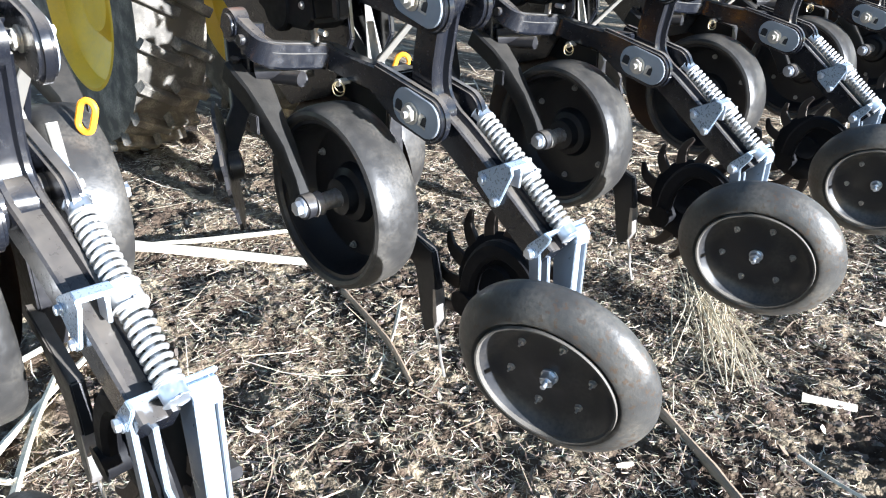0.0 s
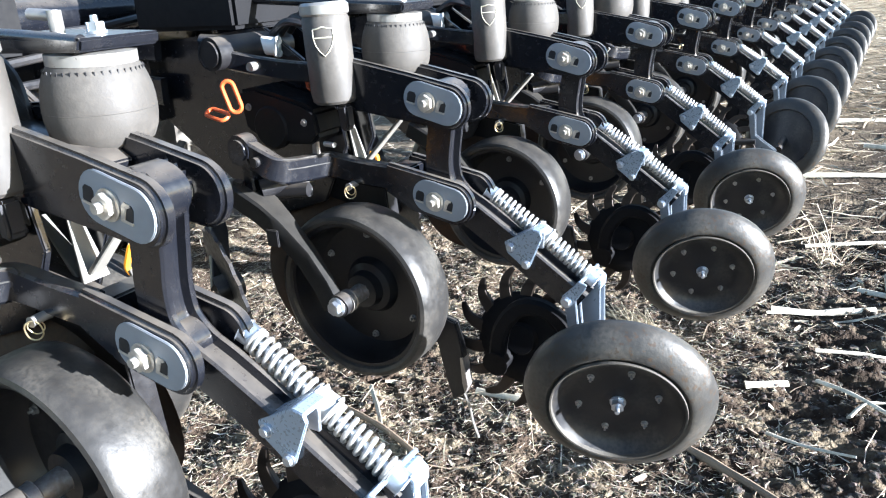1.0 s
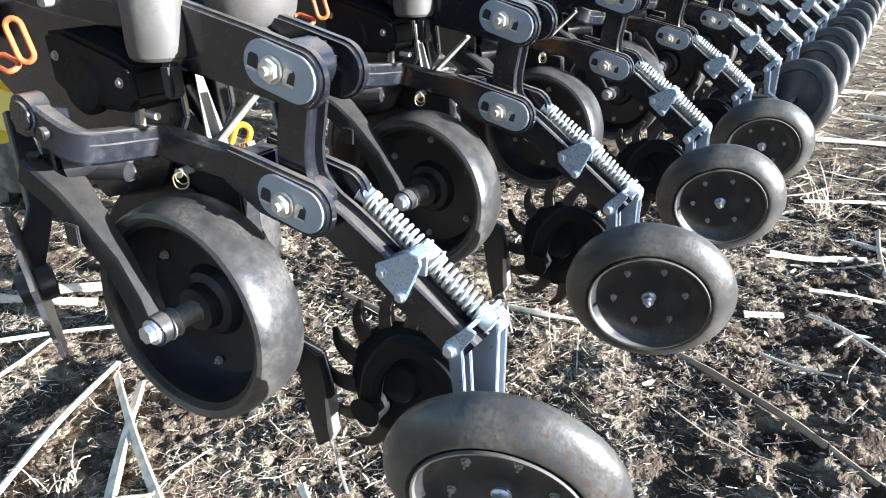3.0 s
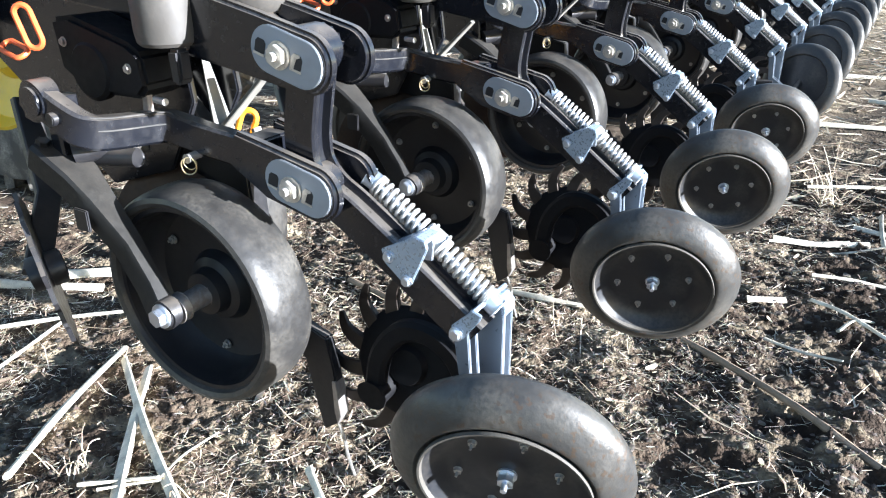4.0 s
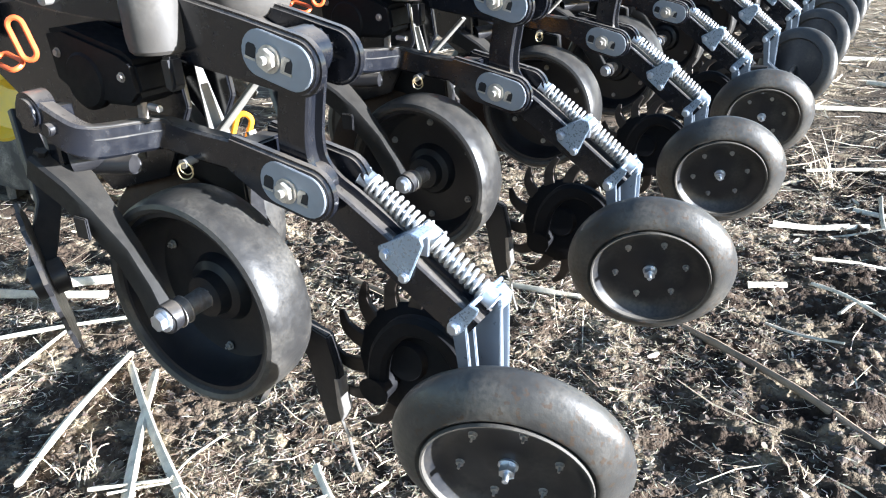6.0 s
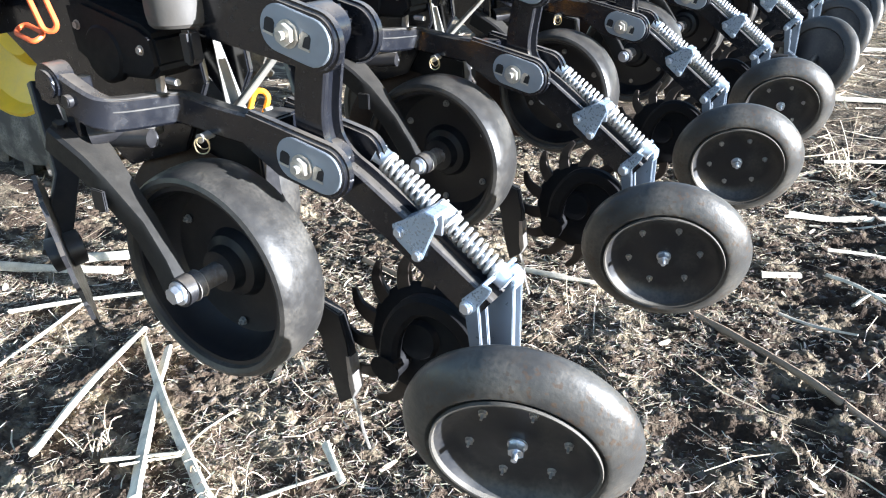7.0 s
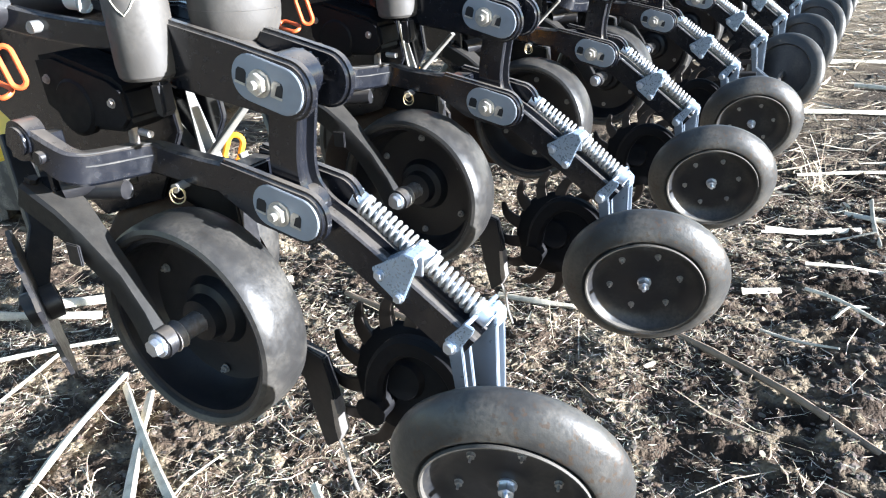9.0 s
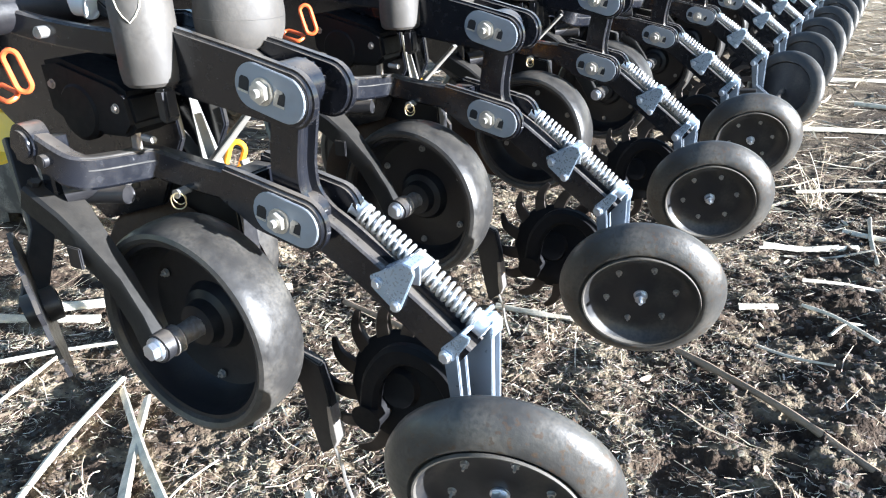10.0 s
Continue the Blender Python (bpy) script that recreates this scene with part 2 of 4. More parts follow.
def prism(pts, y0, y1, bev=0.003, seg=2):
    """A plate: the outline pts in x, z, from y0 to y1."""
    bm = bmesh.new()
    a = [bm.verts.new((x, y0, z)) for x, z in pts]
    b = [bm.verts.new((x, y1, z)) for x, z in pts]
    bm.faces.new(a)
    bm.faces.new(b[::-1])
    k = len(pts)
    for i in range(k):
        bm.faces.new((a[i], b[i], b[(i + 1) % k], a[(i + 1) % k]))
    bmesh.ops.recalc_face_normals(bm, faces=bm.faces)
    if bev:
        es = [e for e in bm.edges if e.calc_face_angle(0) > 0.6]
        bmesh.ops.bevel(bm, geom=es, offset=bev, segments=seg, affect="EDGES", clamp_overlap=True)
    return bm


def box(x0, x1, y0, y1, z0, z1, bev=0.004):
    return prism([(x0, z0), (x1, z0), (x1, z1), (x0, z1)], y0, y1, bev)


def arc(c, r, a0, a1, k=10):
    return [(c[0] + r * math.cos(radians(a0 + (a1 - a0) * i / k)), c[1] + r * math.sin(radians(a0 + (a1 - a0) * i / k))) for i in range(k + 1)]


def stadium(p, q, r, k=10):
    t = math.degrees(math.atan2(q[1] - p[1], q[0] - p[0]))
    return arc(q, r, t - 90, t + 90, k) + arc(p, r, t + 90, t + 270, k)


def frame_to(d):
    return Vector(d).to_track_quat("Z", "Y").to_matrix().to_4x4()


def rod(p, q, r, r2=None, seg=14, bev=0.0):
    bm = bmesh.new()
    p, q = Vector(p), Vector(q)
    bmesh.ops.create_cone(bm, cap_ends=True, segments=seg, radius1=r, radius2=r if r2 is None else r2, depth=(q - p).length)
    bm.transform(Matrix.Translation((p + q) / 2) @ frame_to(q - p))
    if bev:
        es = [e for e in bm.edges if e.calc_face_angle(0) > 1.0]
        bmesh.ops.bevel(bm, geom=es, offset=bev, segments=2, affect="EDGES", clamp_overlap=True)
    return bm


def lathe(profile, c, axis, seg=56, closed=False):
    """profile: (radius, distance along the axis)."""
    bm = bmesh.new()
    m = Matrix.Translation(c) @ frame_to(axis)
    rings = []
    for r, h in profile:
        rings.append([bm.verts.new(m @ Vector((r * math.cos(2 * math.pi * i / seg), r * math.sin(2 * math.pi * i / seg), h))) for i in range(seg)])
    pairs = list(zip(rings, rings[1:])) + ([(rings[-1], rings[0])] if closed else [])
    for a, b in pairs:
        for i in range(seg):
            bm.faces.new((a[i], a[(i + 1) % seg], b[(i + 1) % seg], b[i]))
    if not closed:
        bm.faces.new(rings[0])
        bm.faces.new(rings[-1])
    return bm


def smooth_path(pts, k=6):
    out = []
    v = [Vector(p) for p in pts]
    for i in range(len(v) - 1):
        a, b, c, d = v[max(i - 1, 0)], v[i], v[i + 1], v[min(i + 2, len(v) - 1)]
        for j in range(k):
            t = j / k
            out.append(0.5 * ((2 * b) + (c - a) * t + (2 * a - 5 * b + 4 * c - d) * t * t + (3 * b - a - 3 * c + d) * t ** 3))
    out.append(v[-1])
    return out


def tube(pts, r, seg=8, closed=False, taper=None, k=6):
    path = smooth_path(pts, k) if k else [Vector(p) for p in pts]
    return sweep(path, [(r * math.cos(2 * math.pi * i / seg), r * math.sin(2 * math.pi * i / seg)) for i in range(seg)], taper=taper)


def sweep(path, section, up=None, taper=None):
    """The section (across, up) drawn along the path."""
    bm = bmesh.new()
    rings = []
    n = len(path)
    ref = Vector(up) if up else None
    prev = None
    for i, p in enumerate(path):
        d = (path[min(i + 1, n - 1)] - path[max(i - 1, 0)]).normalized()
        if ref is not None:
            s = d.cross(ref).normalized()
        elif prev is None:
            s = d.orthogonal().normalized()
        else:
            s = (prev - d * prev.dot(d)).normalized()
        prev = s
        u = s.cross(d)
        f = taper(i / (n - 1)) if taper else 1.0
        rings.append([bm.verts.new(p + s * a * f + u * b * f) for a, b in section])
    k = len(section)
    for a, b in zip(rings, rings[1:]):
        for i in range(k):
            bm.faces.new((a[i], a[(i + 1) % k], b[(i + 1) % k], b[i]))
    bm.faces.new(rings[0][::-1])
    bm.faces.new(rings[-1])
    return bm


def rect(w, h, c=0.004):
    w, h = w / 2, h / 2
    return [(-w + c, -h), (w - c, -h), (w, -h + c), (w, h - c), (w - c, h), (-w + c, h), (-w, h - c), (-w, -h + c)]


def helix(p, q, r, wire, turns, per=14, seg=8):
    p, q = Vector(p), Vector(q)
    m = frame_to(q - p)
    length = (q - p).length
    n = int(turns * per)
    path = []
    for i in range(n + 1):
        t = i / n
        # the end coils lie flat
        s = min(max((t * turns - 0.8) / (turns - 1.6), 0), 1)
        h = wire * 0.5 + t * wire * 1.2 + s * (length - 2.4 * wire)
        a = 2 * math.pi * turns * t
        path.append(p + m @ Vector((r * math.cos(a), r * math.sin(a), h)))
    return sweep(path, [(wire / 2 * math.cos(2 * math.pi * i / seg), wire / 2 * math.sin(2 * math.pi * i / seg)) for i in range(seg)])


def hexnut(p, d, r, h, stud=0.0):
    """A hexagon nut with its washer and the end of the bolt."""
    p, d = Vector(p), Vector(d).normalized()
    bms = [rod(p, p + d * h * 0.22, r * 1.25, seg=20, bev=0.0006), rod(p + d * h * 0.2, p + d * h, r, seg=6, bev=0.001)]
    if stud:
        bms.append(rod(p + d * h * 0.9, p + d * (h + stud), r * 0.42, r * 0.40, seg=12))
    return join(*bms)


# ---- ground ----
def ground_height(x, y):
    v = Vector((x, y, 0))
    out = max(-2.2 - x, x - 1.3, -0.4 - y, y - 3.2, 0.0)
    near = 1.0 / (1.0 + 0.02 * (x * x + y * y)) / (1.0 + (out / 0.7) ** 2)
    h = 0.030 * noise.noise(v * 2.1) / (1.0 + (out / 6.0) ** 2)
    h += 0.028 * noise.noise(v * 6.0 + Vector((3, 1, 0))) / (1.0 + (out / 1.6) ** 2)
    h += 0.022 * near * abs(noise.noise(v * 17.0)) + 0.015 * near * noise.noise(v * 33.0) + 0.008 * near * noise.noise(v * 71.0)
    # broken, cloddy strip behind the units
    strip = max(0.0, 1.0 - abs(x - 0.85) / 0.5) * near
    h += 0.040 * strip * (noise.noise(v * 9.0 + Vector((7, 2, 0))) + 0.55 * noise.noise(v * 24.0) + 0.3 * noise.noise(v * 60.0))
    return h - 0.012


def ground_axis(lo, hi, step, far):
    pts = list(np.arange(lo, hi, step))
    s, x = step, hi
    while x < far:
        pts.append(x)
        s *= 1.12
        x += s
    pts.append(far)
    s, x = step, lo - step
    left = []
    while x > -far:
        left.append(x)
        s *= 1.12
        x -= s
    left.append(-far)
    return np.array(left[::-1] + pts)


def build_ground():
    xs, ys = ground_axis(-2.2, 1.3, 0.010, 1500.0), ground_axis(-0.4, 3.2, 0.010, 1500.0)
    verts = [(x, y, ground_height(x, y)) for y in ys for x in xs]
    w = len(xs)
    faces = [(j * w + i, j * w + i + 1, (j + 1) * w + i + 1, (j + 1) * w + i) for j in range(len(ys) - 1) for i in range(w - 1)]
    me = bpy.data.meshes.new("ground")
    me.from_pydata(verts, [], faces)
    me.materials.append(SOIL)
    me.polygons.foreach_set("use_smooth", [True] * len(me.polygons))
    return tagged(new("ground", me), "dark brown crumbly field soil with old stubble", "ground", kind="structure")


build_ground()


# ---- planter row unit ----
YC = 0.125           # the unit's middle plane
YL = 0.072           # middle plane of the rear links
PITCH = 0.762        # distance between rows
UNITS = 13


def wheel_bolts(parent, c, axis, radius, count, size, mat, start=0.3, stud=0.004):
    m = frame_to(axis)
    first = None
    for i in range(count):
        a = start + 2 * math.pi * i / count
        p = Vector(c) + m @ Vector((radius * math.cos(a), radius * math.sin(a), 0))
        if first is None:
            first = mesh_of("bolt", hexnut((0, 0, 0), axis, size, size * 1.1, stud), mat)
        part("bolt", first, mat, parent, at=Matrix.Translation(p))


def gauge_wheel(root, side):
    """side -1: towards the first row, 1: the far wheel of the pair."""
    ax = Vector((0.0, side, -0.02))
    c = Vector((-0.184 if side < 0 else -0.50, YC + side * 0.148, 0.663))
    # distances along ax from the wheel's middle; the open dish looks outwards
    prof = [(0.176, 0.046), (0.179, 0.053), (0.187, 0.057), (0.195, 0.054), (0.200, 0.046), (0.203, 0.030), (0.2045, 0.010), (0.2045, -0.012), (0.203, -0.032),
            (0.199, -0.046), (0.190, -0.054), (0.176, -0.056), (0.170, -0.050), (0.168, 0.0)]
    tyre = part("tyre", lathe(prof, c, ax, 72, closed=True), RUBBER, root, "worn grey-black smooth rubber gauge wheel tyre")
    dish = [(0.1765, 0.045), (0.168, 0.044), (0.165, 0.020), (0.160, -0.012), (0.146, -0.030), (0.105, -0.036), (0.070, -0.034), (0.060, -0.016), (0.045, -0.010), (0.040, 0.012), (0.02, 0.014)]
    back = [(0.02, -0.05), (0.12, -0.05), (0.1765, -0.05)]
    rim = part("rim", lathe(dish + back, c, ax, 56, closed=True), DISH, tyre, "black dished steel rim")
    hub = part("hub", join(rod(c + ax * 0.012, c + ax * 0.062, 0.021, 0.019, 20, 0.002), rod(c + ax * 0.06, c + ax * 0.078, 0.025, seg=20, bev=0.002)), STEEL, tyre)
    wheel_bolts(rim, c - ax * 0.030, ax, 0.128, 6, 0.0065, BOLT, start=0.5, stud=0.006)
    return tyre


def gauge_arm(root, side):
    """A broad sloping bar that narrows towards the wheel's pivot."""
    dx = 0.0 if side < 0 else -0.316
    d = Vector((0, side, 0))
    rows = [(-0.452, 0.222, 0.916, 0.040), (-0.420, 0.223, 0.902, 0.040), (-0.372, 0.226, 0.876, 0.034), (-0.325, 0.231, 0.842, 0.026), (-0.262, 0.228, 0.772, 0.017), (-0.215, 0.234, 0.712, 0.014), (-0.186, 0.240, 0.668, 0.014)]
    bm = bmesh.new()
    rings = []
    for k, (x, off, z, half) in enumerate(rows):
        a, b = rows[max(k - 1, 0)], rows[min(k + 1, len(rows) - 1)]
        run = Vector((b[0] - a[0], 0, b[2] - a[2])).normalized()
        up = Vector((-run.z, 0, run.x))
        p = Vector((x + dx, YC + side * off, z))
        rings.append([bm.verts.new(p + d * half * u + up * v) for u, v in ((-1, 0.0), (-0.86, 0.006), (0.86, 0.006), (1, 0.0), (1, -0.040), (0.70, -0.044), (-0.70, -0.044), (-1, -0.040))])
    for a, b in zip(rings, rings[1:]):
        for q in range(8):
            bm.faces.new((a[q], a[(q + 1) % 8], b[(q + 1) % 8], b[q]))
    bm.faces.new(rings[0])
    bm.faces.new(rings[-1])
    arm = part("gauge_arm", bm, ARMM, root, "dusty dark cast gauge wheel arm")
    c = Vector((-0.184 + dx, YC + side * 0.250, 0.663))
    part("pivot_eye", rod(c - d * 0.022, c + d * 0.003, 0.027, seg=28, bev=0.004), CAST, arm)
    part("pivot_bolt", join(rod(c + d * 0.002, c + d * 0.007, 0.022, seg=22, bev=0.001), rod(c + d * 0.006, c + d * 0.020, 0.0165, seg=6, bev=0.0015)), ZINC, arm, "bright hexagon bolt head")
    for x, off in ((-0.446, 0.240), (-0.430, 0.204)):
        part("pad_bolt", hexnut((x + dx, YC + side * off, 0.916), (0.4, 0, 1), 0.011, 0.012), CAST, arm)
    # lugs under the bar
    part("lug", box(-0.352 + dx, -0.318 + dx, min(YC + side * 0.262, YC + side * 0.268), max(YC + side * 0.262, YC + side * 0.268), 0.79, 0.83, 0.002), CAST, arm)
    part("drop_link", sweep([Vector((-0.425 + dx, YC + side * 0.205, 1.0)), Vector((-0.420 + dx, YC + side * 0.205, 0.89))], rect(0.03, 0.05, 0.004), up=(0, 1, 0)), PAINT, arm)
    # round stop bar between arm and frame, bare where it slides
    stop = part("stop_bar", rod((-0.400 + dx, YC + side * 0.215, 0.905), (-0.330 + dx, YC + side * 0.115, 0.915), 0.021, seg=20, bev=0.002), CAST, arm)
    part("bare_sleeve", rod((-0.358 + dx, YC + side * 0.155, 0.911), (-0.331 + dx, YC + side * 0.117, 0.915), 0.0225, seg=20, bev=0.001), PAD, stop, "bare dusty steel sleeve")


ARMM = material("dusty_cast_arm", (0.010, 0.010, 0.010), 0.5, spread=0.3, dust=(0.26, 0.24, 0.20), dust_amount=0.05, dust_scale=10, bump=0.15, bump_scale=220, dust_sheen=0.10, spec=0.3)


def link_plate(root, name, side, outline):
    y_out, y_in = YL + side * 0.060, YL + side * 0.037
    return part(name, prism(outline, min(y_out, y_in), max(y_out, y_in), 0.006, 3), PAINT, root)


def cover(plate, p, q, nut, side):
    """Grey cover plate with a nut between two square slots."""
    y = YL + side * 0.060
    d = Vector((0, side, 0))
    t = math.atan2(q[1] - p[1], q[0] - p[0])
    cov = part("cover_plate", prism(stadium(p, q, 0.0365, 12), min(y, y + side * 0.004), max(y, y + side * 0.004), 0.0012), GREY, plate, "grey slotted cover plate")
    part("nut", hexnut((nut[0], y + side * 0.004, nut[1]), d, 0.0175, 0.013, 0.009), NUT, cov, "bright zinc-plated hexagon nut")
    along, up = Vector((math.cos(t), 0, math.sin(t))), Vector((-math.sin(t), 0, math.cos(t)))
    for s in (-0.038, 0.034):
        c = Vector((nut[0], 0, nut[1])) + along * s
        cs = [c + along * a * 0.010 + up * b * 0.0125 for a, b in ((-1, -0.6), (-0.6, -1), (0.6, -1), (1, -0.6), (1, 0.6), (0.6, 1), (-0.6, 1), (-1, 0.6))]
        # raised dark plate; the slot's inner shade is in its colour
        slot = part("slot", prism([(v.x, v.z) for v in cs], y + side * 0.0035, y + side * 0.0046, 0), HOLE, cov, "dark square slot")
        # bright strips for the slot's far edges, their glint put into the material
        e = [c + along * a * 0.0108 + up * b * 0.013 for a, b in ((-1, -1), (1, -1), (1, -0.72), (-1, -0.72))]
        part("slot_edge", prism([(v.x, v.z) for v in e], min(y + side * 0.003, y + side * 0.0056), max(y + side * 0.003, y + side * 0.0056), 0), NUT, cov)
        if s > 0:
            # pale hook shape that draws the glint inside the right slot
            e = [c + along * a * 0.0108 + up * b * 0.013 for a, b in ((-1, -0.75), (-0.35, -0.75), (-0.1, 0.5), (0.5, 0.8), (0.3, 1.05), (-0.6, 1.05), (-1, 0.6))]
            part("slot_edge", prism([(v.x, v.z) for v in e], min(y + side * 0.003, y + side * 0.0054), max(y + side * 0.003, y + side * 0.0054), 0), NUT, cov)


HOLE = material("dark_recess", (0.01, 0.01, 0.012), 0.6)


def linkage(root):
    up_c = (0.044, 1.086)
    up_line = arc(up_c, 0.0475, -105, 75, 14) + [(-0.050, 1.156), (-0.150, 1.176), (-0.260, 1.198), (-0.315, 1.195), (-0.325, 1.120), (-0.260, 1.082), (-0.100, 1.060)]
    lo_c = (0.046, 0.881)
    lo_line = arc(lo_c, 0.0470, -105, 75, 14) + [(-0.050, 0.948), (-0.120, 0.962), (-0.135, 0.900), (-0.060, 0.856)]
    for side in (-1, 1):
        pl = link_plate(root, "upper_plate", side, up_line)
        cover(pl, (-0.020, 1.103), (0.044, 1.086), (0.0, 1.096), side)
        if side > 0:
            part("inner_nut", hexnut((0.020, YL + 0.037, 1.092), (0, -1, 0), 0.014, 0.010, 0.004), NUT, pl)
        pl = link_plate(root, "lower_plate", side, lo_line)
        cover(pl, (-0.015, 0.895), (0.046, 0.881), (0.004, 0.885), side)
        if side > 0:
            continue
        # long arm: along the unit, then a jog outwards to its pivot
        path = [(-0.105, 0.028, 0.926), (-0.190, 0.028, 0.932), (-0.250, 0.026, 0.940), (-0.280, 0.016, 0.946), (-0.292, -0.012, 0.948), (-0.298, -0.060, 0.952),
                (-0.302, -0.100, 0.957), (-0.308, -0.116, 0.962), (-0.320, -0.126, 0.970), (-0.345, -0.132, 0.986), (-0.390, -0.135, 1.008)]
        arm = part("lower_arm", sweep(smooth_path(path, 4), rect(0.032, 0.056, 0.005), up=(0, 0, 1)), PAINT, root)
        # two raised casting lines along the jog
        for lift in (0.027, 0.006):
            line = [Vector(p) + Vector((0.0155 if 2 < k < 7 else 0.004, -0.004 if 2 < k < 7 else -0.0155, lift)) for k, p in enumerate(path)][2:8]
            part("casting_line", sweep(smooth_path(line, 4), rect(0.003, 0.003, 0.0008), up=(0, 0, 1)), PAD, arm)
        c = Vector((-0.390, YC + side * 0.262, 1.008))
        d = Vector((0, side, 0))
        part("pivot_boss", join(rod(c - d * 0.020, c + d * 0.016, 0.034, seg=28, bev=0.004), rod(c + d * 0.015, c + d * 0.021, 0.024, seg=24, bev=0.002)), PAINT, arm)
        b = Vector((-0.345, YC + side * 0.268, 0.985))
        part("arm_bolt", rod(b, b + d * 0.014, 0.011, seg=14, bev=0.002), CAST, arm)
        part("stop_rod", rod((-0.47, YC + side * 0.20, 0.885), (-0.305, YC + side * 0.16, 0.897), 0.017, seg=16, bev=0.002), CAST, root)
    # seat of the air bag between the upper plates
    part("bag_seat", prism([(-0.330, 1.165), (-0.075, 1.115), (-0.070, 1.128), (-0.110, 1.150), (-0.325, 1.182)], YL - 0.0375, YL + 0.0375, 0.003), PAINT, root)
    part("lower_web", box(-0.13, -0.08, YL - 0.0375, YL + 0.0375, 0.88, 0.945), PAINT, root)
    part("cross_pin", rod((0.0, YL - 0.0375, 0.889), (0.0, YL + 0.0375, 0.889), 0.020, seg=20), CAST, root)


def closing_arm(root):
    boss = part("arm_boss", rod((0.016, YL - 0.0372, 1.096), (0.016, YL + 0.010, 1.096), 0.042, seg=36, bev=0.006), PAINT, root)
    path = smooth_path([(0.016, YL - 0.005, 1.085), (0.004, YL - 0.005, 1.02), (-0.004, YL - 0.005, 0.960), (0.002, YL - 0.004, 0.912), (0.030, YL, 0.872), (0.075, YL + 0.006, 0.840),
                        (0.130, YL + 0.014, 0.797), (0.200, YL + 0.022, 0.742), (0.300, YL + 0.032, 0.664)], 6)
    # beam with flanges at its sides and a hollow along its back
    w, h, g = 0.026, 0.028, 0.010
    sec = [(-w, -h), (w, -h), (w, h), (w - 0.004, h + 0.003), (w - 0.011, h + 0.003), (w - 0.014, h - g), (-w + 0.014, h - g), (-w + 0.011, h + 0.003), (-w + 0.004, h + 0.003), (-w, h)]
    part("arm_beam", sweep_back(path, sec), PAINT, boss, "gloss black cast arm with a hollow back")
    part("lower_boss", rod((0.014, YL - 0.0372, 0.882), (0.014, YL + 0.010, 0.882), 0.036, seg=28, bev=0.004), PAINT, boss)
    # springs and their collars
    a, b = Vector((0.078, YC, 0.882)), Vector((0.318, YC, 0.710))
    d = (b - a).normalized()
    mid = Vector((0.198, YC, 0.802))
    s1 = part("spring", helix(a + d * 0.012, mid - d * 0.006, 0.0165, 0.0078, 11), SPRING, root, "silver coil spring")
    s2 = part("spring", helix(mid + d * 0.020, b - d * 0.012, 0.0165, 0.0078, 10.5), SPRING, root, "silver coil spring")
    part("spring_cap", join(rod(a - d * 0.006, a + d * 0.014, 0.0175, seg=18, bev=0.002), rod(a - d * 0.014, a, 0.010, seg=12)), ZINC, s1)
    part("spring_cap", rod(b - d * 0.014, b + d * 0.008, 0.0175, seg=18, bev=0.002), ZINC, s2)
    part("spring_rod", rod(a, b + d * 0.006, 0.0075, seg=12), ZINC, s1)
    col = part("collar", rod(mid - d * 0.008, mid + d * 0.022, 0.021, seg=24, bev=0.003), SPRING, root, "silver clamp collar between the springs")
    # folded bracket round the beam
    side = [(0.140, 0.793), (0.146, 0.770), (0.186, 0.738), (0.197, 0.741), (0.228, 0.812), (0.224, 0.824), (0.205, 0.828)]
    br = part("spring_bracket", join(prism(side, YC - 0.066, YC - 0.060, 0.0015),
                                     prism([(0.140, 0.794), (0.205, 0.829), (0.224, 0.825), (0.225, 0.819), (0.206, 0.823), (0.144, 0.788)], YC - 0.0655, YC - 0.018, 0.0015)), BLUEZINC, root, "bluish zinc-plated folded bracket")
    for x, z in ((0.155, 0.783), (0.190, 0.748)):
        part("bolt", hexnut((x, YC - 0.066, z), (0, -1, 0), 0.008, 0.008), ZINC, br)
    # ears that hold the collar
    part("ear", prism(arc((0.200, 0.806), 0.018, -20, 200, 10) + [(0.185, 0.775), (0.215, 0.775)], YC - 0.030, YC - 0.024, 0.001), ZINC, br)
    # cross bar at the beam's end, with the hanger plates
    e = part("end_bar", join(prism([(0.262, 0.668), (0.275, 0.655), (0.290, 0.665), (0.318, 0.705), (0.322, 0.716), (0.305, 0.722)], YC - 0.056, YC - 0.050, 0.0015),
                             prism([(0.266, 0.682), (0.306, 0.722), (0.311, 0.717), (0.271, 0.676)], YC - 0.0555, YC + 0.062, 0.0015)), BLUEZINC, root, "bluish zinc-plated end bracket")
    part("bolt", hexnut((0.277, YC - 0.056, 0.671), (0, -1, 0), 0.010, 0.009), ZINC, e)
    part("bolt", hexnut((0.305, YC + 0.050, 0.700), (0, -1, 0), 0.011, 0.009), ZINC, e)
    for y in (YC - 0.048, YC - 0.022):
        pts = [(0.268, 0.678), (0.284, 0.690), (0.296, 0.682), (0.306, 0.565), (0.400, 0.497), (0.392, 0.475), (0.288, 0.545)]
        part("hanger_plate", prism(pts, y - 0.004, y + 0.004, 0.0015), GREYZINC, e, "grey painted flat hanger plate")
    # channel leg: two cheeks and a web set back between their edges
    leg = [(0.272, 0.674), (0.300, 0.706), (0.314, 0.710), (0.325, 0.698), (0.327, 0.50), (0.314, 0.475), (0.290, 0.49)]
    for y in (YC + 0.022, YC + 0.053):
        part("channel_cheek", prism(leg, y - 0.003, y + 0.003, 0.0012), GREYZINC, e, "grey painted channel cheek with bright edges")
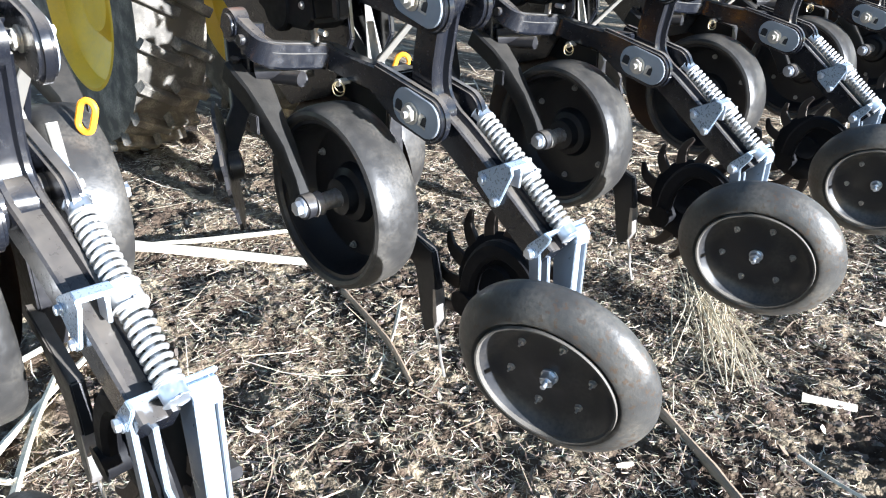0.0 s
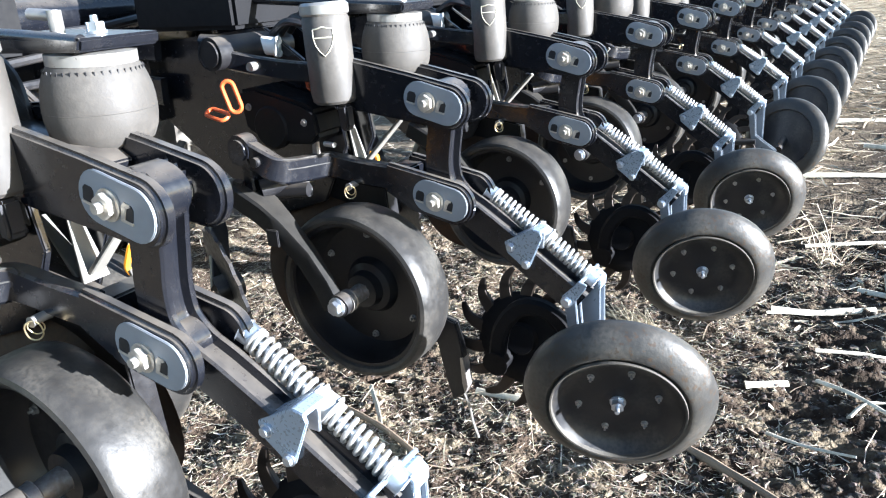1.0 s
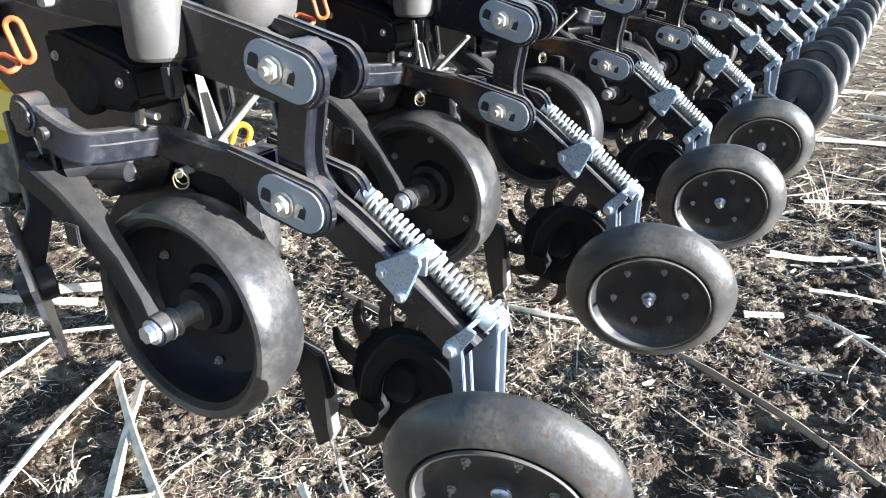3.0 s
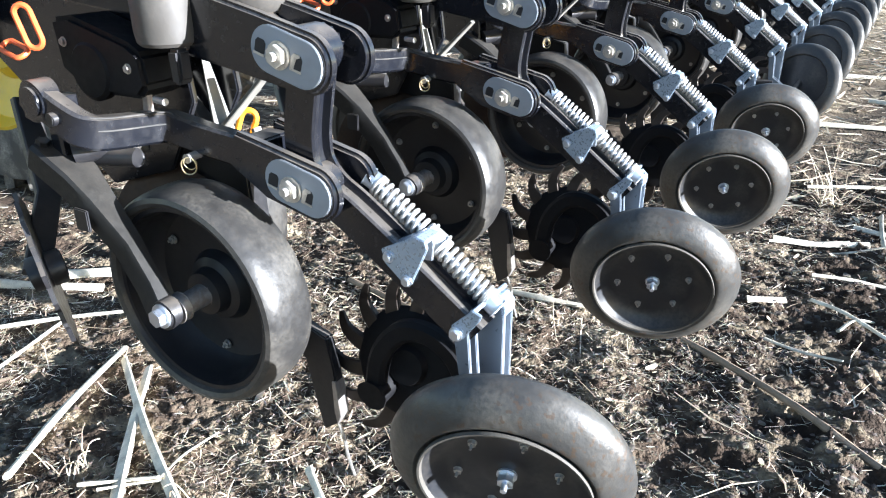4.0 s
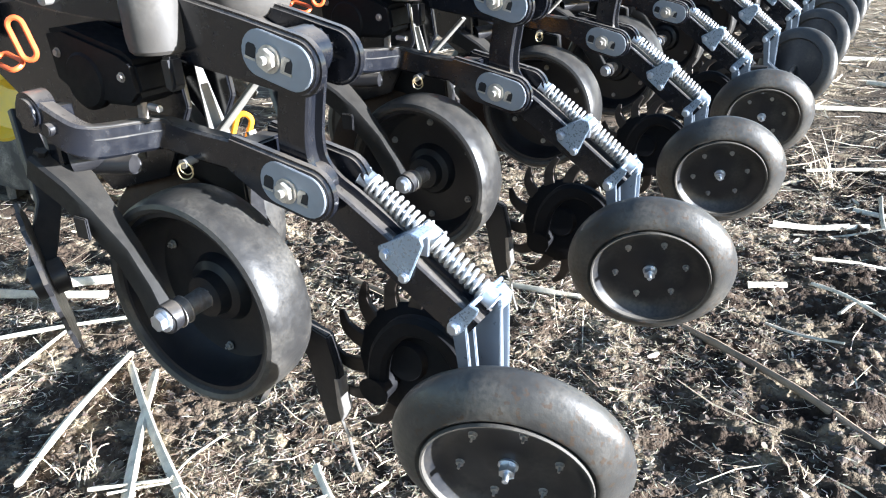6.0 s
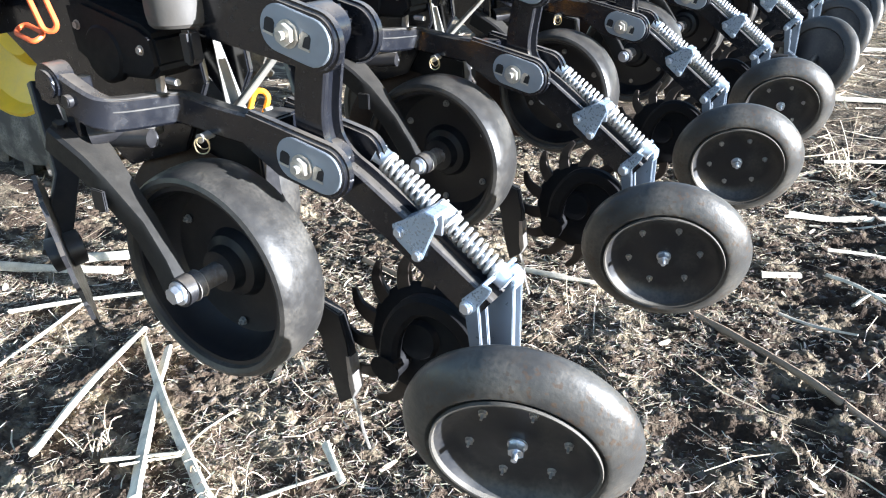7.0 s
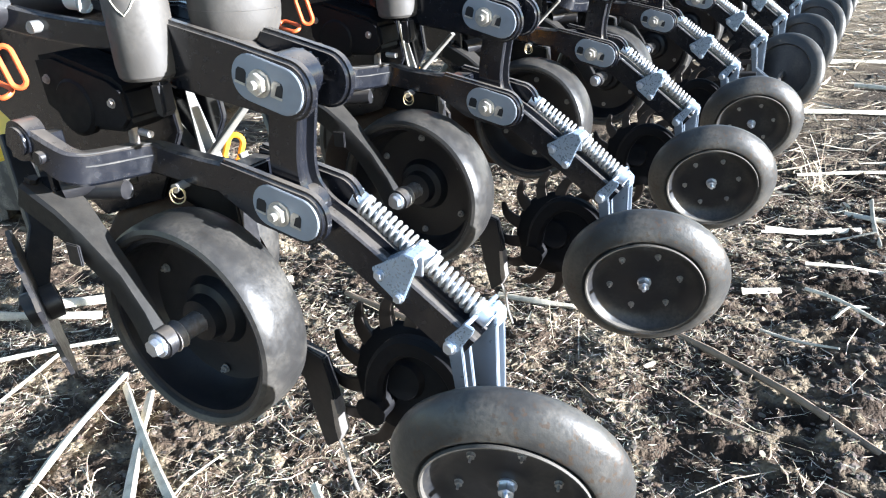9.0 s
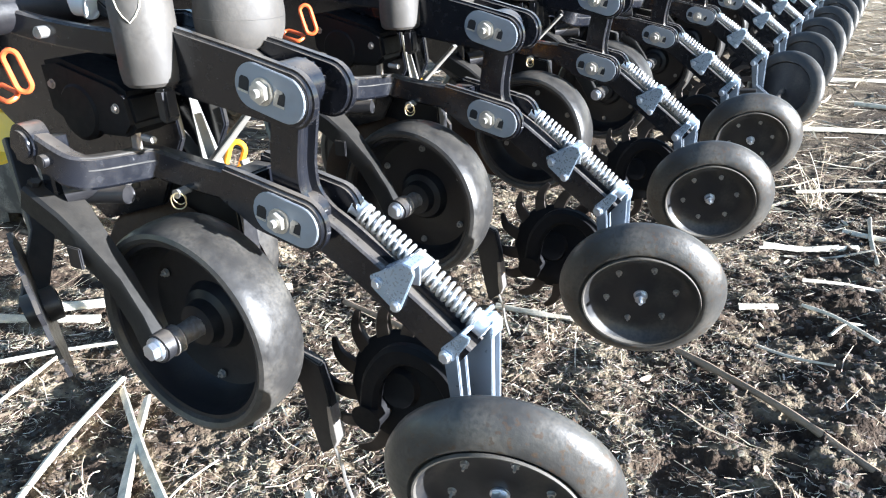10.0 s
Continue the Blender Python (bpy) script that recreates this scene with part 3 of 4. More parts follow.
    part("channel_web", prism([(0.309, 0.695), (0.315, 0.695), (0.319, 0.50), (0.313, 0.50)], YC + 0.0255, YC + 0.0495, 0), GREYZINC, e)
    part("channel_cap", prism([(0.290, 0.700), (0.300, 0.709), (0.314, 0.713), (0.328, 0.700), (0.327, 0.680), (0.321, 0.680), (0.320, 0.697), (0.311, 0.705)], YC + 0.018, YC + 0.057, 0.001), BLUEZINC, e)


def sweep_back(path, section):
    """Sweep in the unit's middle plane: the section's first axis is y, its second points to the rear and up."""
    bm = bmesh.new()
    rings = []
    n = len(path)
    for i, p in enumerate(path):
        d = (path[min(i + 1, n - 1)] - path[max(i - 1, 0)]).normalized()
        s = Vector((0, 1, 0))
        u = s.cross(d).normalized()
        if u.x < 0:
            u = -u
        rings.append([bm.verts.new(p + s * a + u * b) for a, b in section])
    k = len(section)
    for a, b in zip(rings, rings[1:]):
        for i in range(k):
            bm.faces.new((a[i], a[(i + 1) % k], b[(i + 1) % k], b[i]))
    bm.faces.new(rings[0][::-1])
    bm.faces.new(rings[-1])
    return bm


BLUEZINC = material("bluish_zinc", (0.40, 0.48, 0.58), 0.3, metal=0.55, spread=0.03, scale=18)
GREYZINC = material("grey_hanger", (0.20, 0.235, 0.28), 0.32, metal=0.3, spread=0.15, dust=DUST, dust_amount=0.2)


def closing_wheel(root, side=-1):
    n = Vector((0.255, side * 0.932, -0.262)).normalized()
    c = Vector((0.427, YC + side * 0.167, 0.510)) + n * 0.008      # the middle of the dish's mouth
    prof = [(0.133, -0.006), (0.137, -0.005), (0.142, 0.000), (0.148, 0.000), (0.161, -0.008), (0.177, -0.020), (0.188, -0.034), (0.192, -0.046), (0.189, -0.060), (0.178, -0.072), (0.160, -0.080), (0.135, -0.082), (0.131, -0.075), (0.131, -0.012)]
    tyre = part("closing_tyre", lathe(prof, c, n, 80, closed=True), CLOSER, root, "wide smooth black rubber closing wheel tyre")
    part("rim_lip", lathe([(0.1285, -0.006), (0.1305, 0.003), (0.134, 0.0035), (0.135, -0.002)], c, n, 72, closed=True), LIPM, tyre, "dusty grey rim edge")
    rim = part("rim", lathe([(0.1295, -0.004), (0.122, -0.015), (0.111, -0.025), (0.100, -0.031), (0.090, -0.033), (0.045, -0.033), (0.038, -0.031), (0.026, -0.0295), (0.010, -0.0295), (0.010, -0.072), (0.1295, -0.072)], c, n, 64, closed=True), RIMD, tyre, "black dusty dished wheel disc")
    wheel_bolts(rim, c - n * 0.034, n, 0.080, 6, 0.0056, BOLT, start=0.2, stud=0.009)
    part("axle_nut", hexnut(c - n * 0.030, n, 0.0125, 0.018, 0.014), ZINC, rim, "bright axle nut")
    part("axle", rod(c - n * 0.06, Vector((0.40, YC + side * 0.03, 0.49)), 0.014, seg=14), CAST, tyre)


def spiked_wheel(root, side=1):
    n = Vector((0.10, -0.96, 0.20)).normalized()
    c = Vector((0.137, YC + side * 0.026, 0.522))
    m = Matrix.Translation(c) @ frame_to(n)
    disc = part("spiked_wheel", lathe([(0.012, 0.026), (0.034, 0.026), (0.040, 0.012), (0.078, 0.014), (0.104, 0.008), (0.112, 0.0), (0.104, -0.008), (0.03, -0.012), (0.012, -0.02)], c, n, 48), SHADECAST, root, "dark cast spiked closing wheel")
    # broad curved teeth, all hooked the same way round
    path = smooth_path([(0.088, 0.010, 0), (0.122, 0.006, 0), (0.148, -0.006, 0.002), (0.166, -0.032, 0.004)], 4)
    tooth = sweep(path, rect(0.032, 0.016, 0.003), up=(0, 0, 1), taper=lambda t: 1.0 - 0.68 * t * t)
    me = mesh_of("tooth", tooth, WORN)
    for i in range(13):
        part("tooth", me, WORN, disc, at=m @ Matrix.Rotation(2 * math.pi * i / 13, 4, "Z"))
    if side > 0:
        # carrier that arches over the wheel from the end of the beam
        arch = smooth_path([(0.092, 0.100, 0.480), (0.106, 0.100, 0.560), (0.148, 0.102, 0.618), (0.200, 0.104, 0.630), (0.248, 0.106, 0.606), (0.276, 0.108, 0.560), (0.290, 0.110, 0.520)], 5)
        part("arched_carrier", sweep(arch, rect(0.040, 0.030, 0.008), up=(0, 1, 0)), SHADECAST, disc)
        part("carrier_boss", rod((0.094, 0.150, 0.484), (0.094, 0.080, 0.476), 0.030, 0.027, 24, 0.004), SHADECAST, disc)
    part("wheel_arm", sweep([c - n * 0.02 + Vector((0, 0.02, 0)), Vector((0.20, YC + side * 0.06, 0.53)), Vector((0.31, YC + side * 0.055, 0.54))], rect(0.02, 0.05, 0.004), up=(0, 1, 0)), CAST, disc)


WORN = material("worn_tooth", (0.035, 0.027, 0.022), 0.4, metal=0.6, spread=0.35, scale=30)


def openers(root):
    for side in (-1, 1):
        n = Vector((0.06, side, 0.10)).normalized()
        c = Vector((-0.36, YC + side * 0.055, 0.650))
        part("opener_disc", lathe([(0.01, 0.006), (0.06, 0.006), (0.188, 0.002), (0.192, 0.0), (0.188, -0.001), (0.01, 0.001)], c, n, 64), RUST, root, "rust-brown steel opener disc")
    blade = [(-0.200, 0.62), (-0.090, 0.585), (-0.012, 0.56), (0.002, 0.50), (0.014, 0.395), (0.004, 0.372), (-0.030, 0.345), (-0.045, 0.40), (-0.066, 0.50)]
    sh = part("seed_shoe", prism(blade, 0.088, 0.112, 0.003), CAST, root, "dark seed tube guard with a worn bright edge")
    part("edge", prism([(-0.003, 0.47), (0.006, 0.47), (0.016, 0.395), (0.006, 0.372), (0.0, 0.40)], 0.086, 0.114, 0.001), STEEL, sh)
    part("firmer_tail", tube([(-0.006, 0.100, 0.372), (0.010, 0.100, 0.330), (0.016, 0.101, 0.290), (0.030, 0.102, 0.245)], 0.0035, 6, k=4), STEEL, sh, "thin wire tail of the seed firmer")
    part("shank", prism([(-0.34, 0.56), (-0.20, 0.52), (-0.17, 0.62), (-0.19, 0.88), (-0.38, 0.92)], YC - 0.022, YC + 0.022, 0.004), CAST, root)


def row_cleaner(root):
    # toothed disc ahead of the gauge wheels, set at an angle to the row
    for side in (-1,):
        n = Vector((0.49, -side * 0.87, 0.163)).normalized()
        c = Vector((-0.545, YC + side * 0.225, 0.645))
        m = Matrix.Translation(c) @ frame_to(n)
        pts = []
        for i in range(18):
            a = 2 * math.pi * i / 18
            pts += [(0.160 * math.cos(a), 0.160 * math.sin(a)), (0.146 * math.cos(a + 0.18), 0.146 * math.sin(a + 0.18))]
        bm = prism(pts, -0.004, 0.004, 0)
        bm.transform(m @ Matrix.Rotation(radians(90), 4, "X"))
        d = part("row_cleaner_disc", bm, CAST, root, "dark toothed row cleaner disc")
        part("hub", rod(c - n * 0.03, c + n * 0.03, 0.035, seg=18, bev=0.003), CAST, d)
        part("cleaner_arm", sweep([c - n * 0.02, Vector((-0.68, YC + side * 0.11, 0.74)), Vector((-0.78, YC + side * 0.06, 0.92))], rect(0.02, 0.05, 0.003), up=(0, 1, 0)), CAST, d)


def air_bag(root):
    c = Vector((-0.148, YC + 0.004, 1.138))
    z = Vector((0.04, 0, 1)).normalized()
    prof = [(0.030, 0.002), (0.056, 0.002), (0.067, 0.010), (0.0735, 0.026), (0.0756, 0.040), (0.0764, 0.054), (0.0758, 0.068), (0.0738, 0.082), (0.0705, 0.094), (0.066, 0.106), (0.060, 0.115), (0.058, 0.119), (0.03, 0.120)]
    bag = part("air_bag", lathe(prof, c, z, 64), BAG, root, "grey-black dusty rubber air bag")
    part("mould_line", lathe([(0.0755, 0.0530), (0.0768, 0.0540), (0.0755, 0.0550)], c, z, 64, closed=True), BAG, bag)
    part("clamp_ring", lathe([(0.055, 0.114), (0.0605, 0.116), (0.0605, 0.131), (0.05, 0.134), (0.02, 0.134)], c, z, 48), BOLT, bag, "bright metal clamp ring")
    # crimp marks under the ring
    fr = Matrix.Translation(c) @ frame_to(z)
    me = mesh_of("crimp", box(-0.001, 0.0008, -0.0007, 0.0007, 0.0, 0.006, 0), HOLE, smooth=False)
    for i in range(40):
        a = 2 * math.pi * i / 40
        part("crimp", me, HOLE, bag, at=fr @ Matrix.Rotation(a, 4, "Z") @ Matrix.Translation((0.0655, 0, 0.1045)))
    top = part("top_plate", prism([(-0.300, 1.272), (-0.085, 1.272), (-0.078, 1.290), (-0.300, 1.296)], YC - 0.055, YC + 0.075, 0.004), PAINT, root)
    part("bolt", hexnut((-0.130, YC + 0.01, 1.292), (0, 0, 1), 0.012, 0.014, 0.01), ZINC, top)
    part("air_fitting", join(rod((-0.185, YC - 0.01, 1.29), (-0.185, YC - 0.01, 1.325), 0.010), rod((-0.185, YC - 0.01, 1.318), (-0.225, YC - 0.02, 1.322), 0.008)), STEEL, top)
    part("top_link", rod((-0.09, YC - 0.045, 1.285), (-0.78, YC - 0.045, 1.33), 0.010, seg=14), PAINT, root)


def drive_case(root):
    # upright plastic case with its badge, on the near side of the unit
    c = Vector((-0.228, 0.0, 1.086))
    z = Vector((-0.03, 0, 1)).normalized()
    case = part("drive_case", lathe([(0.02, 0.006), (0.042, 0.006), (0.048, 0.012), (0.0505, 0.03), (0.0505, 0.10), (0.0505, 0.182), (0.046, 0.190), (0.01, 0.190)], c, z, 48), PLASTIC, root, "tall grey plastic drive case with a badge")
    part("case_cap", lathe([(0.01, 0.189), (0.048, 0.189), (0.052, 0.193), (0.052, 0.210), (0.046, 0.216), (0.01, 0.216)], c, z, 40), BOLT, case, "bright top band")
    # badge: a shield outline that follows the case, with a bar across
    shield = [(-0.9, 0.9), (-0.45, 0.95), (0, 1.05), (0.45, 0.95), (0.9, 0.9), (0.92, 0.3), (0.75, -0.25), (0.42, -0.7), (0, -1.05), (-0.42, -0.7), (-0.75, -0.25), (-0.92, 0.3), (-0.9, 0.9)]
    fr = Matrix.Translation(c) @ frame_to(z)

    def on_case(u, v):
        a = radians(-62) + u / 0.0508
        return fr @ Vector((0.0509 * math.cos(a), 0.0509 * math.sin(a), 0.138 + v))
    fr_test = fr @ Vector((1, 0, 0)) - c
    if fr_test.x < 0.5:
        fr = fr @ Matrix.Rotation(-math.atan2(fr_test.y, fr_test.x), 4, "Z")
    ring = [on_case(u * 0.024, v * 0.028) for u, v in shield]
    part("badge", join(sweep(ring, rect(0.0028, 0.0016, 0.0004)), sweep([on_case(u * 0.019, 0.008) for u in (-1, -0.5, 0, 0.5, 1)], rect(0.003, 0.0014, 0.0003))), INK, case, "pale shield-shaped badge outline")
    # foot below the case
    part("case_foot", prism([(-0.212, 1.088), (-0.186, 1.090), (-0.184, 1.040), (-0.190, 1.032), (-0.208, 1.034)], -0.022, 0.006, 0.006), CAST, case)
    body = part("meter_housing", prism([(-0.490, 1.118), (-0.440, 1.125), (-0.300, 1.092), (-0.270, 1.075), (-0.262, 1.022), (-0.285, 1.000), (-0.420, 0.996), (-0.480, 1.030)], -0.030, 0.060, 0.008), SHADECAST, root, "black seed meter housing")
    part("meter_cover", lathe([(0.01, 0.0), (0.045, 0.0), (0.052, -0.006), (0.052, -0.02), (0.01, -0.02)], (-0.40, -0.034, 1.035), (0, -1, 0), 40), SHADECAST, body)
    part("latch", rod((-0.255, -0.02, 1.003), (-0.225, -0.025, 1.003), 0.006), BOLT, body)
    for x, z in ((-0.30, 1.05), (-0.46, 1.08)):
        part("screw", hexnut((x, -0.030, z), (0, -1, 0), 0.007, 0.006), STEEL, body)


def frame_body(root):
    part("side_frame", prism([(-0.86, 1.02), (-0.86, 1.22), (-0.47, 1.25), (-0.28, 1.12), (-0.26, 0.98), (-0.34, 0.84), (-0.52, 0.78)], YC - 0.062, YC - 0.048, 0.003), PAINT, root)
    part("side_frame", prism([(-0.86, 1.02), (-0.86, 1.22), (-0.47, 1.25), (-0.28, 1.12), (-0.26, 0.98), (-0.34, 0.84), (-0.52, 0.78)], YC + 0.048, YC + 0.062, 0.003), PAINT, root)
    part("front_plate", box(-0.88, -0.85, YC - 0.09, YC + 0.09, 1.02, 1.25), PAINT, root)
    # parallel links to the toolbar
    for side in (-1, 1):
        for z in (1.10, 1.21):
            part("parallel_link", sweep([Vector((-0.80, YC + side * 0.10, z)), Vector((-1.22, YC + side * 0.10, z + 0.03))], rect(0.022, 0.07, 0.005), up=(0, 0, 1)), PAINT, root)
    part("head_bracket", prism([(-1.30, 1.09), (-1.19, 1.10), (-1.17, 1.34), (-1.30, 1.36)], YC - 0.125, YC + 0.125, 0.006), PAINT, root)
    # pale struts under the bag
    for a, b, w0, w1 in (((-0.318, 0.150, 1.052), (-0.282, 0.150, 0.900), 0.012, 0.050), ((-0.168, 0.165, 1.030), (-0.278, 0.150, 0.915), 0.020, 0.026),
                         ((-0.395, 0.150, 0.998), (-0.310, 0.150, 0.900), 0.016, 0.034), ((-0.25, 0.20, 0.905), (-0.225, 0.20, 0.835), 0.020, 0.018)):
        path = [Vector(a).lerp(Vector(b), t / 4) for t in range(5)]
        part("strut", sweep(path, rect(0.010, w1, 0.002), up=(0, 1, 0), taper=lambda t, q=w0 / w1: q + (1 - q) * t), LIGHTGREY, root, "bare pale steel strut")
    # boss, white cap, hoses and locking handles
    boss = part("cross_boss", join(rod((-0.472, -0.110, 1.207), (-0.472, YC, 1.207), 0.036, seg=24, bev=0.003), rod((-0.472, -0.116, 1.207), (-0.472, -0.108, 1.207), 0.028, seg=24, bev=0.002)), CAST, root)
    part("link_arm", sweep(smooth_path([(-0.50, -0.085, 1.205), (-0.42, -0.070, 1.185), (-0.33, -0.045, 1.168), (-0.235, -0.010, 1.155)], 5), rect(0.020, 0.042, 0.004), up=(0, 0, 1)), PAINT, root)
    part("link_bolt", rod((-0.385, -0.085, 1.178), (-0.385, -0.070, 1.178), 0.010, seg=14, bev=0.002), BOLT, root)
    part("white_cap", rod((-0.46, 0.03, 1.213), (-0.415, 0.045, 1.208), 0.021, seg=22, bev=0.004), WHITE, root, "white plastic cap")
    part("pipe", rod((-0.60, -0.01, 1.225), (-0.455, 0.03, 1.213), 0.019, seg=18), PAINT, root)
    for k in range(3):
        part("hose", tube([(-0.44, 0.06 + 0.03 * k, 1.235), (-0.38, 0.05 + 0.03 * k, 1.262 + 0.008 * k), (-0.31, 0.07 + 0.02 * k, 1.235), (-0.28, 0.10, 1.17)], 0.009, 8), HOSE, root)
    hi = part("lock_handle", loop((-0.432, -0.105, 1.116), 0.013, 0.035, 0.0048, Vector((0.5, -0.8, 0)), 14), ORANGE, root, "orange plastic locking handle")
    part("lock_handle", loop((-0.485, -0.105, 1.075), 0.012, 0.032, 0.0046, Vector((0.1, -0.5, 0.8)), 70), ORANGE, root, "orange plastic locking handle")
    part("lock_handle", loop((-0.370, 0.296, 0.872), 0.016, 0.032, 0.0065, Vector((0.5, -0.8, 0)), -20), YORANGE, root, "yellow-orange plastic handle")
    part("ring_clip", join(loop((-0.205, -0.012, 0.893), 0.012, 0.015, 0.0013, Vector((0.6, -0.8, 0)), 10), loop((-0.208, -0.006, 0.896), 0.009, 0.012, 0.0011, Vector((0.9, -0.4, 0.1)), 40)), CLIP, root, "brassy wire ring clip")
    part("clip_pin", rod((-0.212, 0.020, 0.906), (-0.209, -0.012, 0.905), 0.0075, seg=14, bev=0.001), BOLT, root)
    part("tab", prism([(-0.305, 0.965), (-0.290, 0.968), (-0.288, 1.005), (-0.300, 1.010)], -0.01, 0.002, 0.001), STEEL, root)
    # seed hopper foot and dark clutter above
    part("hopper_foot", box(-0.84, -0.50, YC - 0.12, YC + 0.14, 1.25, 1.42, 0.01), SHADECAST, root)


YORANGE = material("yellow_orange_plastic", (0.85, 0.36, 0.02), 0.4, spread=0.08)


CLIP = material("brassy_wire", (0.52, 0.42, 0.25), 0.35, metal=0.8, spread=0.15)


def loop(c, rx, rz, wire, facing, lean=0.0):
    """A closed oval handle."""
    m = Matrix.Translation(c) @ frame_to(facing) @ Matrix.Rotation(radians(lean), 4, "Z")
    f = facing.normalized()
    side = Vector((0, 0, 1)).cross(f).normalized()
    upv = f.cross(side)
    a0 = radians(lean)
    s2, u2 = side * math.cos(a0) + upv * math.sin(a0), upv * math.cos(a0) - side * math.sin(a0)
    pts = []
    for p in stadium((0, -rz + rx), (0, rz - rx), rx, 8):
        pts.append(Vector(c) + s2 * p[0] + u2 * p[1])
    bm = bmesh.new()
    seg, n = 8, len(pts)
    rings = []
    for i in range(n):
        d = (pts[(i + 1) % n] - pts[i - 1]).normalized()
        o = d.cross(f)
        rings.append([bm.verts.new(pts[i] + (o * math.cos(2 * math.pi * j / seg) + f * math.sin(2 * math.pi * j / seg)) * wire) for j in range(seg)])
    for i in range(n):
        a, b = rings[i], rings[(i + 1) % n]
        for j in range(seg):
            bm.faces.new((a[j], a[(j + 1) % seg], b[(j + 1) % seg], b[j]))
    return bm


def row_unit(wheel_side):
    root = tagged(new("row_unit"), "black planter row unit with air bag, raised off the soil", "planter unit", "row units of the planter")
    linkage(root)
    closing_arm(root)
    closing_wheel(root, wheel_side)
    spiked_wheel(root, -wheel_side)
    for side in (-1, 1):
        gauge_wheel(root, side)
        gauge_arm(root, side)
    openers(root)
    row_cleaner(root)
    air_bag(root)
    drive_case(root)
    frame_body(root)
    return root


unit = row_unit(-1)
for k in range(1, 4):
    copy_thing(unit, Matrix.Translation((0, PITCH * k, 0)))
# farther along, the rubber wheel sits on the other side
other = row_unit(1)
other.matrix_basis = Matrix.Translation((0, PITCH * 4, 0))
for k in range(5, UNITS):
    copy_thing(other, Matrix.Translation((0, PITCH * k, 0)))


# ---- toolbar and transport wheel ----
def toolbar():
    root = tagged(new("toolbar"), "long black square planter toolbar carrying the row units", "toolbar")
    y0, y1 = -0.9, PITCH * UNITS + 0.2
    part("beam", box(-1.50, -1.30, y0, y1, 1.12, 1.32, 0.01), PAINT, root)
    part("upper_beam", box(-1.47, -1.33, y0, y1, 1.40, 1.52, 0.01), PAINT, root)
    part("air_pipe", rod((-1.02, y0, 1.30), (-1.02, y1, 1.30), 0.045, seg=20), PAINT, root)
    for i in range(4):
        pts = [(-0.95 + 0.03 * math.sin(3 * j + i), y0 + (y1 - y0) * j / 40, 1.17 + 0.035 * i + 0.02 * math.sin(2.1 * j + 2 * i)) for j in range(41)]
        part("hose", tube(pts, 0.011, 8, k=3), HOSE, root)


def transport_wheel(x, y, r):
    root = tagged(new("transport_wheel"), "lugged transport wheel with a yellow rim standing on the soil", "wheel")
    ax = Vector((0, -1, 0))
    c = Vector((x, y, r))
    w = 0.160
    tyre = part("tyre", lathe([(r * 0.60, w), (r * 0.80, w * 1.08), (r * 0.93, w), (r * 0.955, w * 0.7), (r * 0.965, 0), (r * 0.955, -w * 0.7), (r * 0.93, -w), (r * 0.80, -w * 1.08), (r * 0.60, -w)], c, ax, 64, closed=True), TYRE, root, "dusty lugged tyre")
    lug = sweep([Vector((0.0, -w * 1.0, r * 0.96)), Vector((r * 0.09, -w * 0.3, r * 0.975)), Vector((r * 0.13, w * 0.06, r * 0.985))], rect(0.045, 0.07, 0.006), up=(0, 0, 1))
    me = mesh_of("lug", lug, TYRE)
    for i in range(22):
        a = 2 * math.pi * i / 22
        part("lug", me, TYRE, tyre, at=Matrix.Translation(c) @ Matrix.Rotation(a, 4, "Y"))
        part("lug", me, TYRE, tyre, at=Matrix.Translation(c) @ Matrix.Rotation(a + math.pi / 22, 4, "Y") @ Matrix.Rotation(math.pi, 4, "Z") @ Matrix.Rotation(0.0, 4, "Y"))
    part("rim", lathe([(r * 0.61, w * 0.98), (r * 0.58, w * 1.02), (r * 0.54, w * 0.55), (r * 0.30, w * 0.15), (r * 0.22, w * 0.5), (0.02, w * 0.5), (0.02, -w * 0.8), (r * 0.61, -w * 0.95)], c, ax, 48, closed=True), YELLOW, root, "yellow painted steel rim")
    part("axle_arm", sweep([c - ax * 0.2, c + Vector((0.5, 0.25, 0.35)), Vector((-1.40, y + 0.25, 1.20))], rect(0.12, 0.16, 0.01), up=(0, 0, 1)), PAINT, root)


toolbar()
transport_wheel(-2.87, 1.285, 0.74)
transport_wheel(-2.87, 2.11, 0.74)


# ---- field litter ----
rng = random.Random(7)


def on_ground(x, y, lift=0.0):
    return Vector((x, y, ground_height(x, y) + lift))


def stalk(name, pts, r, mat, label, flat=0.45):
    path = []
    for x, y, *h in pts:
        path.append(on_ground(x, y, r * 0.7 + 0.010 + (h[0] if h else 0.0)))
    path = smooth_path(path, 5)
    jit = random.Random(int(1000 * (pts[0][0] + 7)))
    sec = [(r * math.cos(2 * math.pi * i / 8), flat * r * math.sin(2 * math.pi * i / 8)) for i in range(8)]
    knots = [0.9 + 0.25 * jit.random() for _ in path]
    bm = sweep(path, sec, taper=lambda t: knots[min(int(t * (len(knots) - 1)), len(knots) - 1)] * (1.05 - 0.25 * t))
    return tagged(new(name, mesh_of(name, bm, mat)), label, "stalk", "dry stalks on the soil")


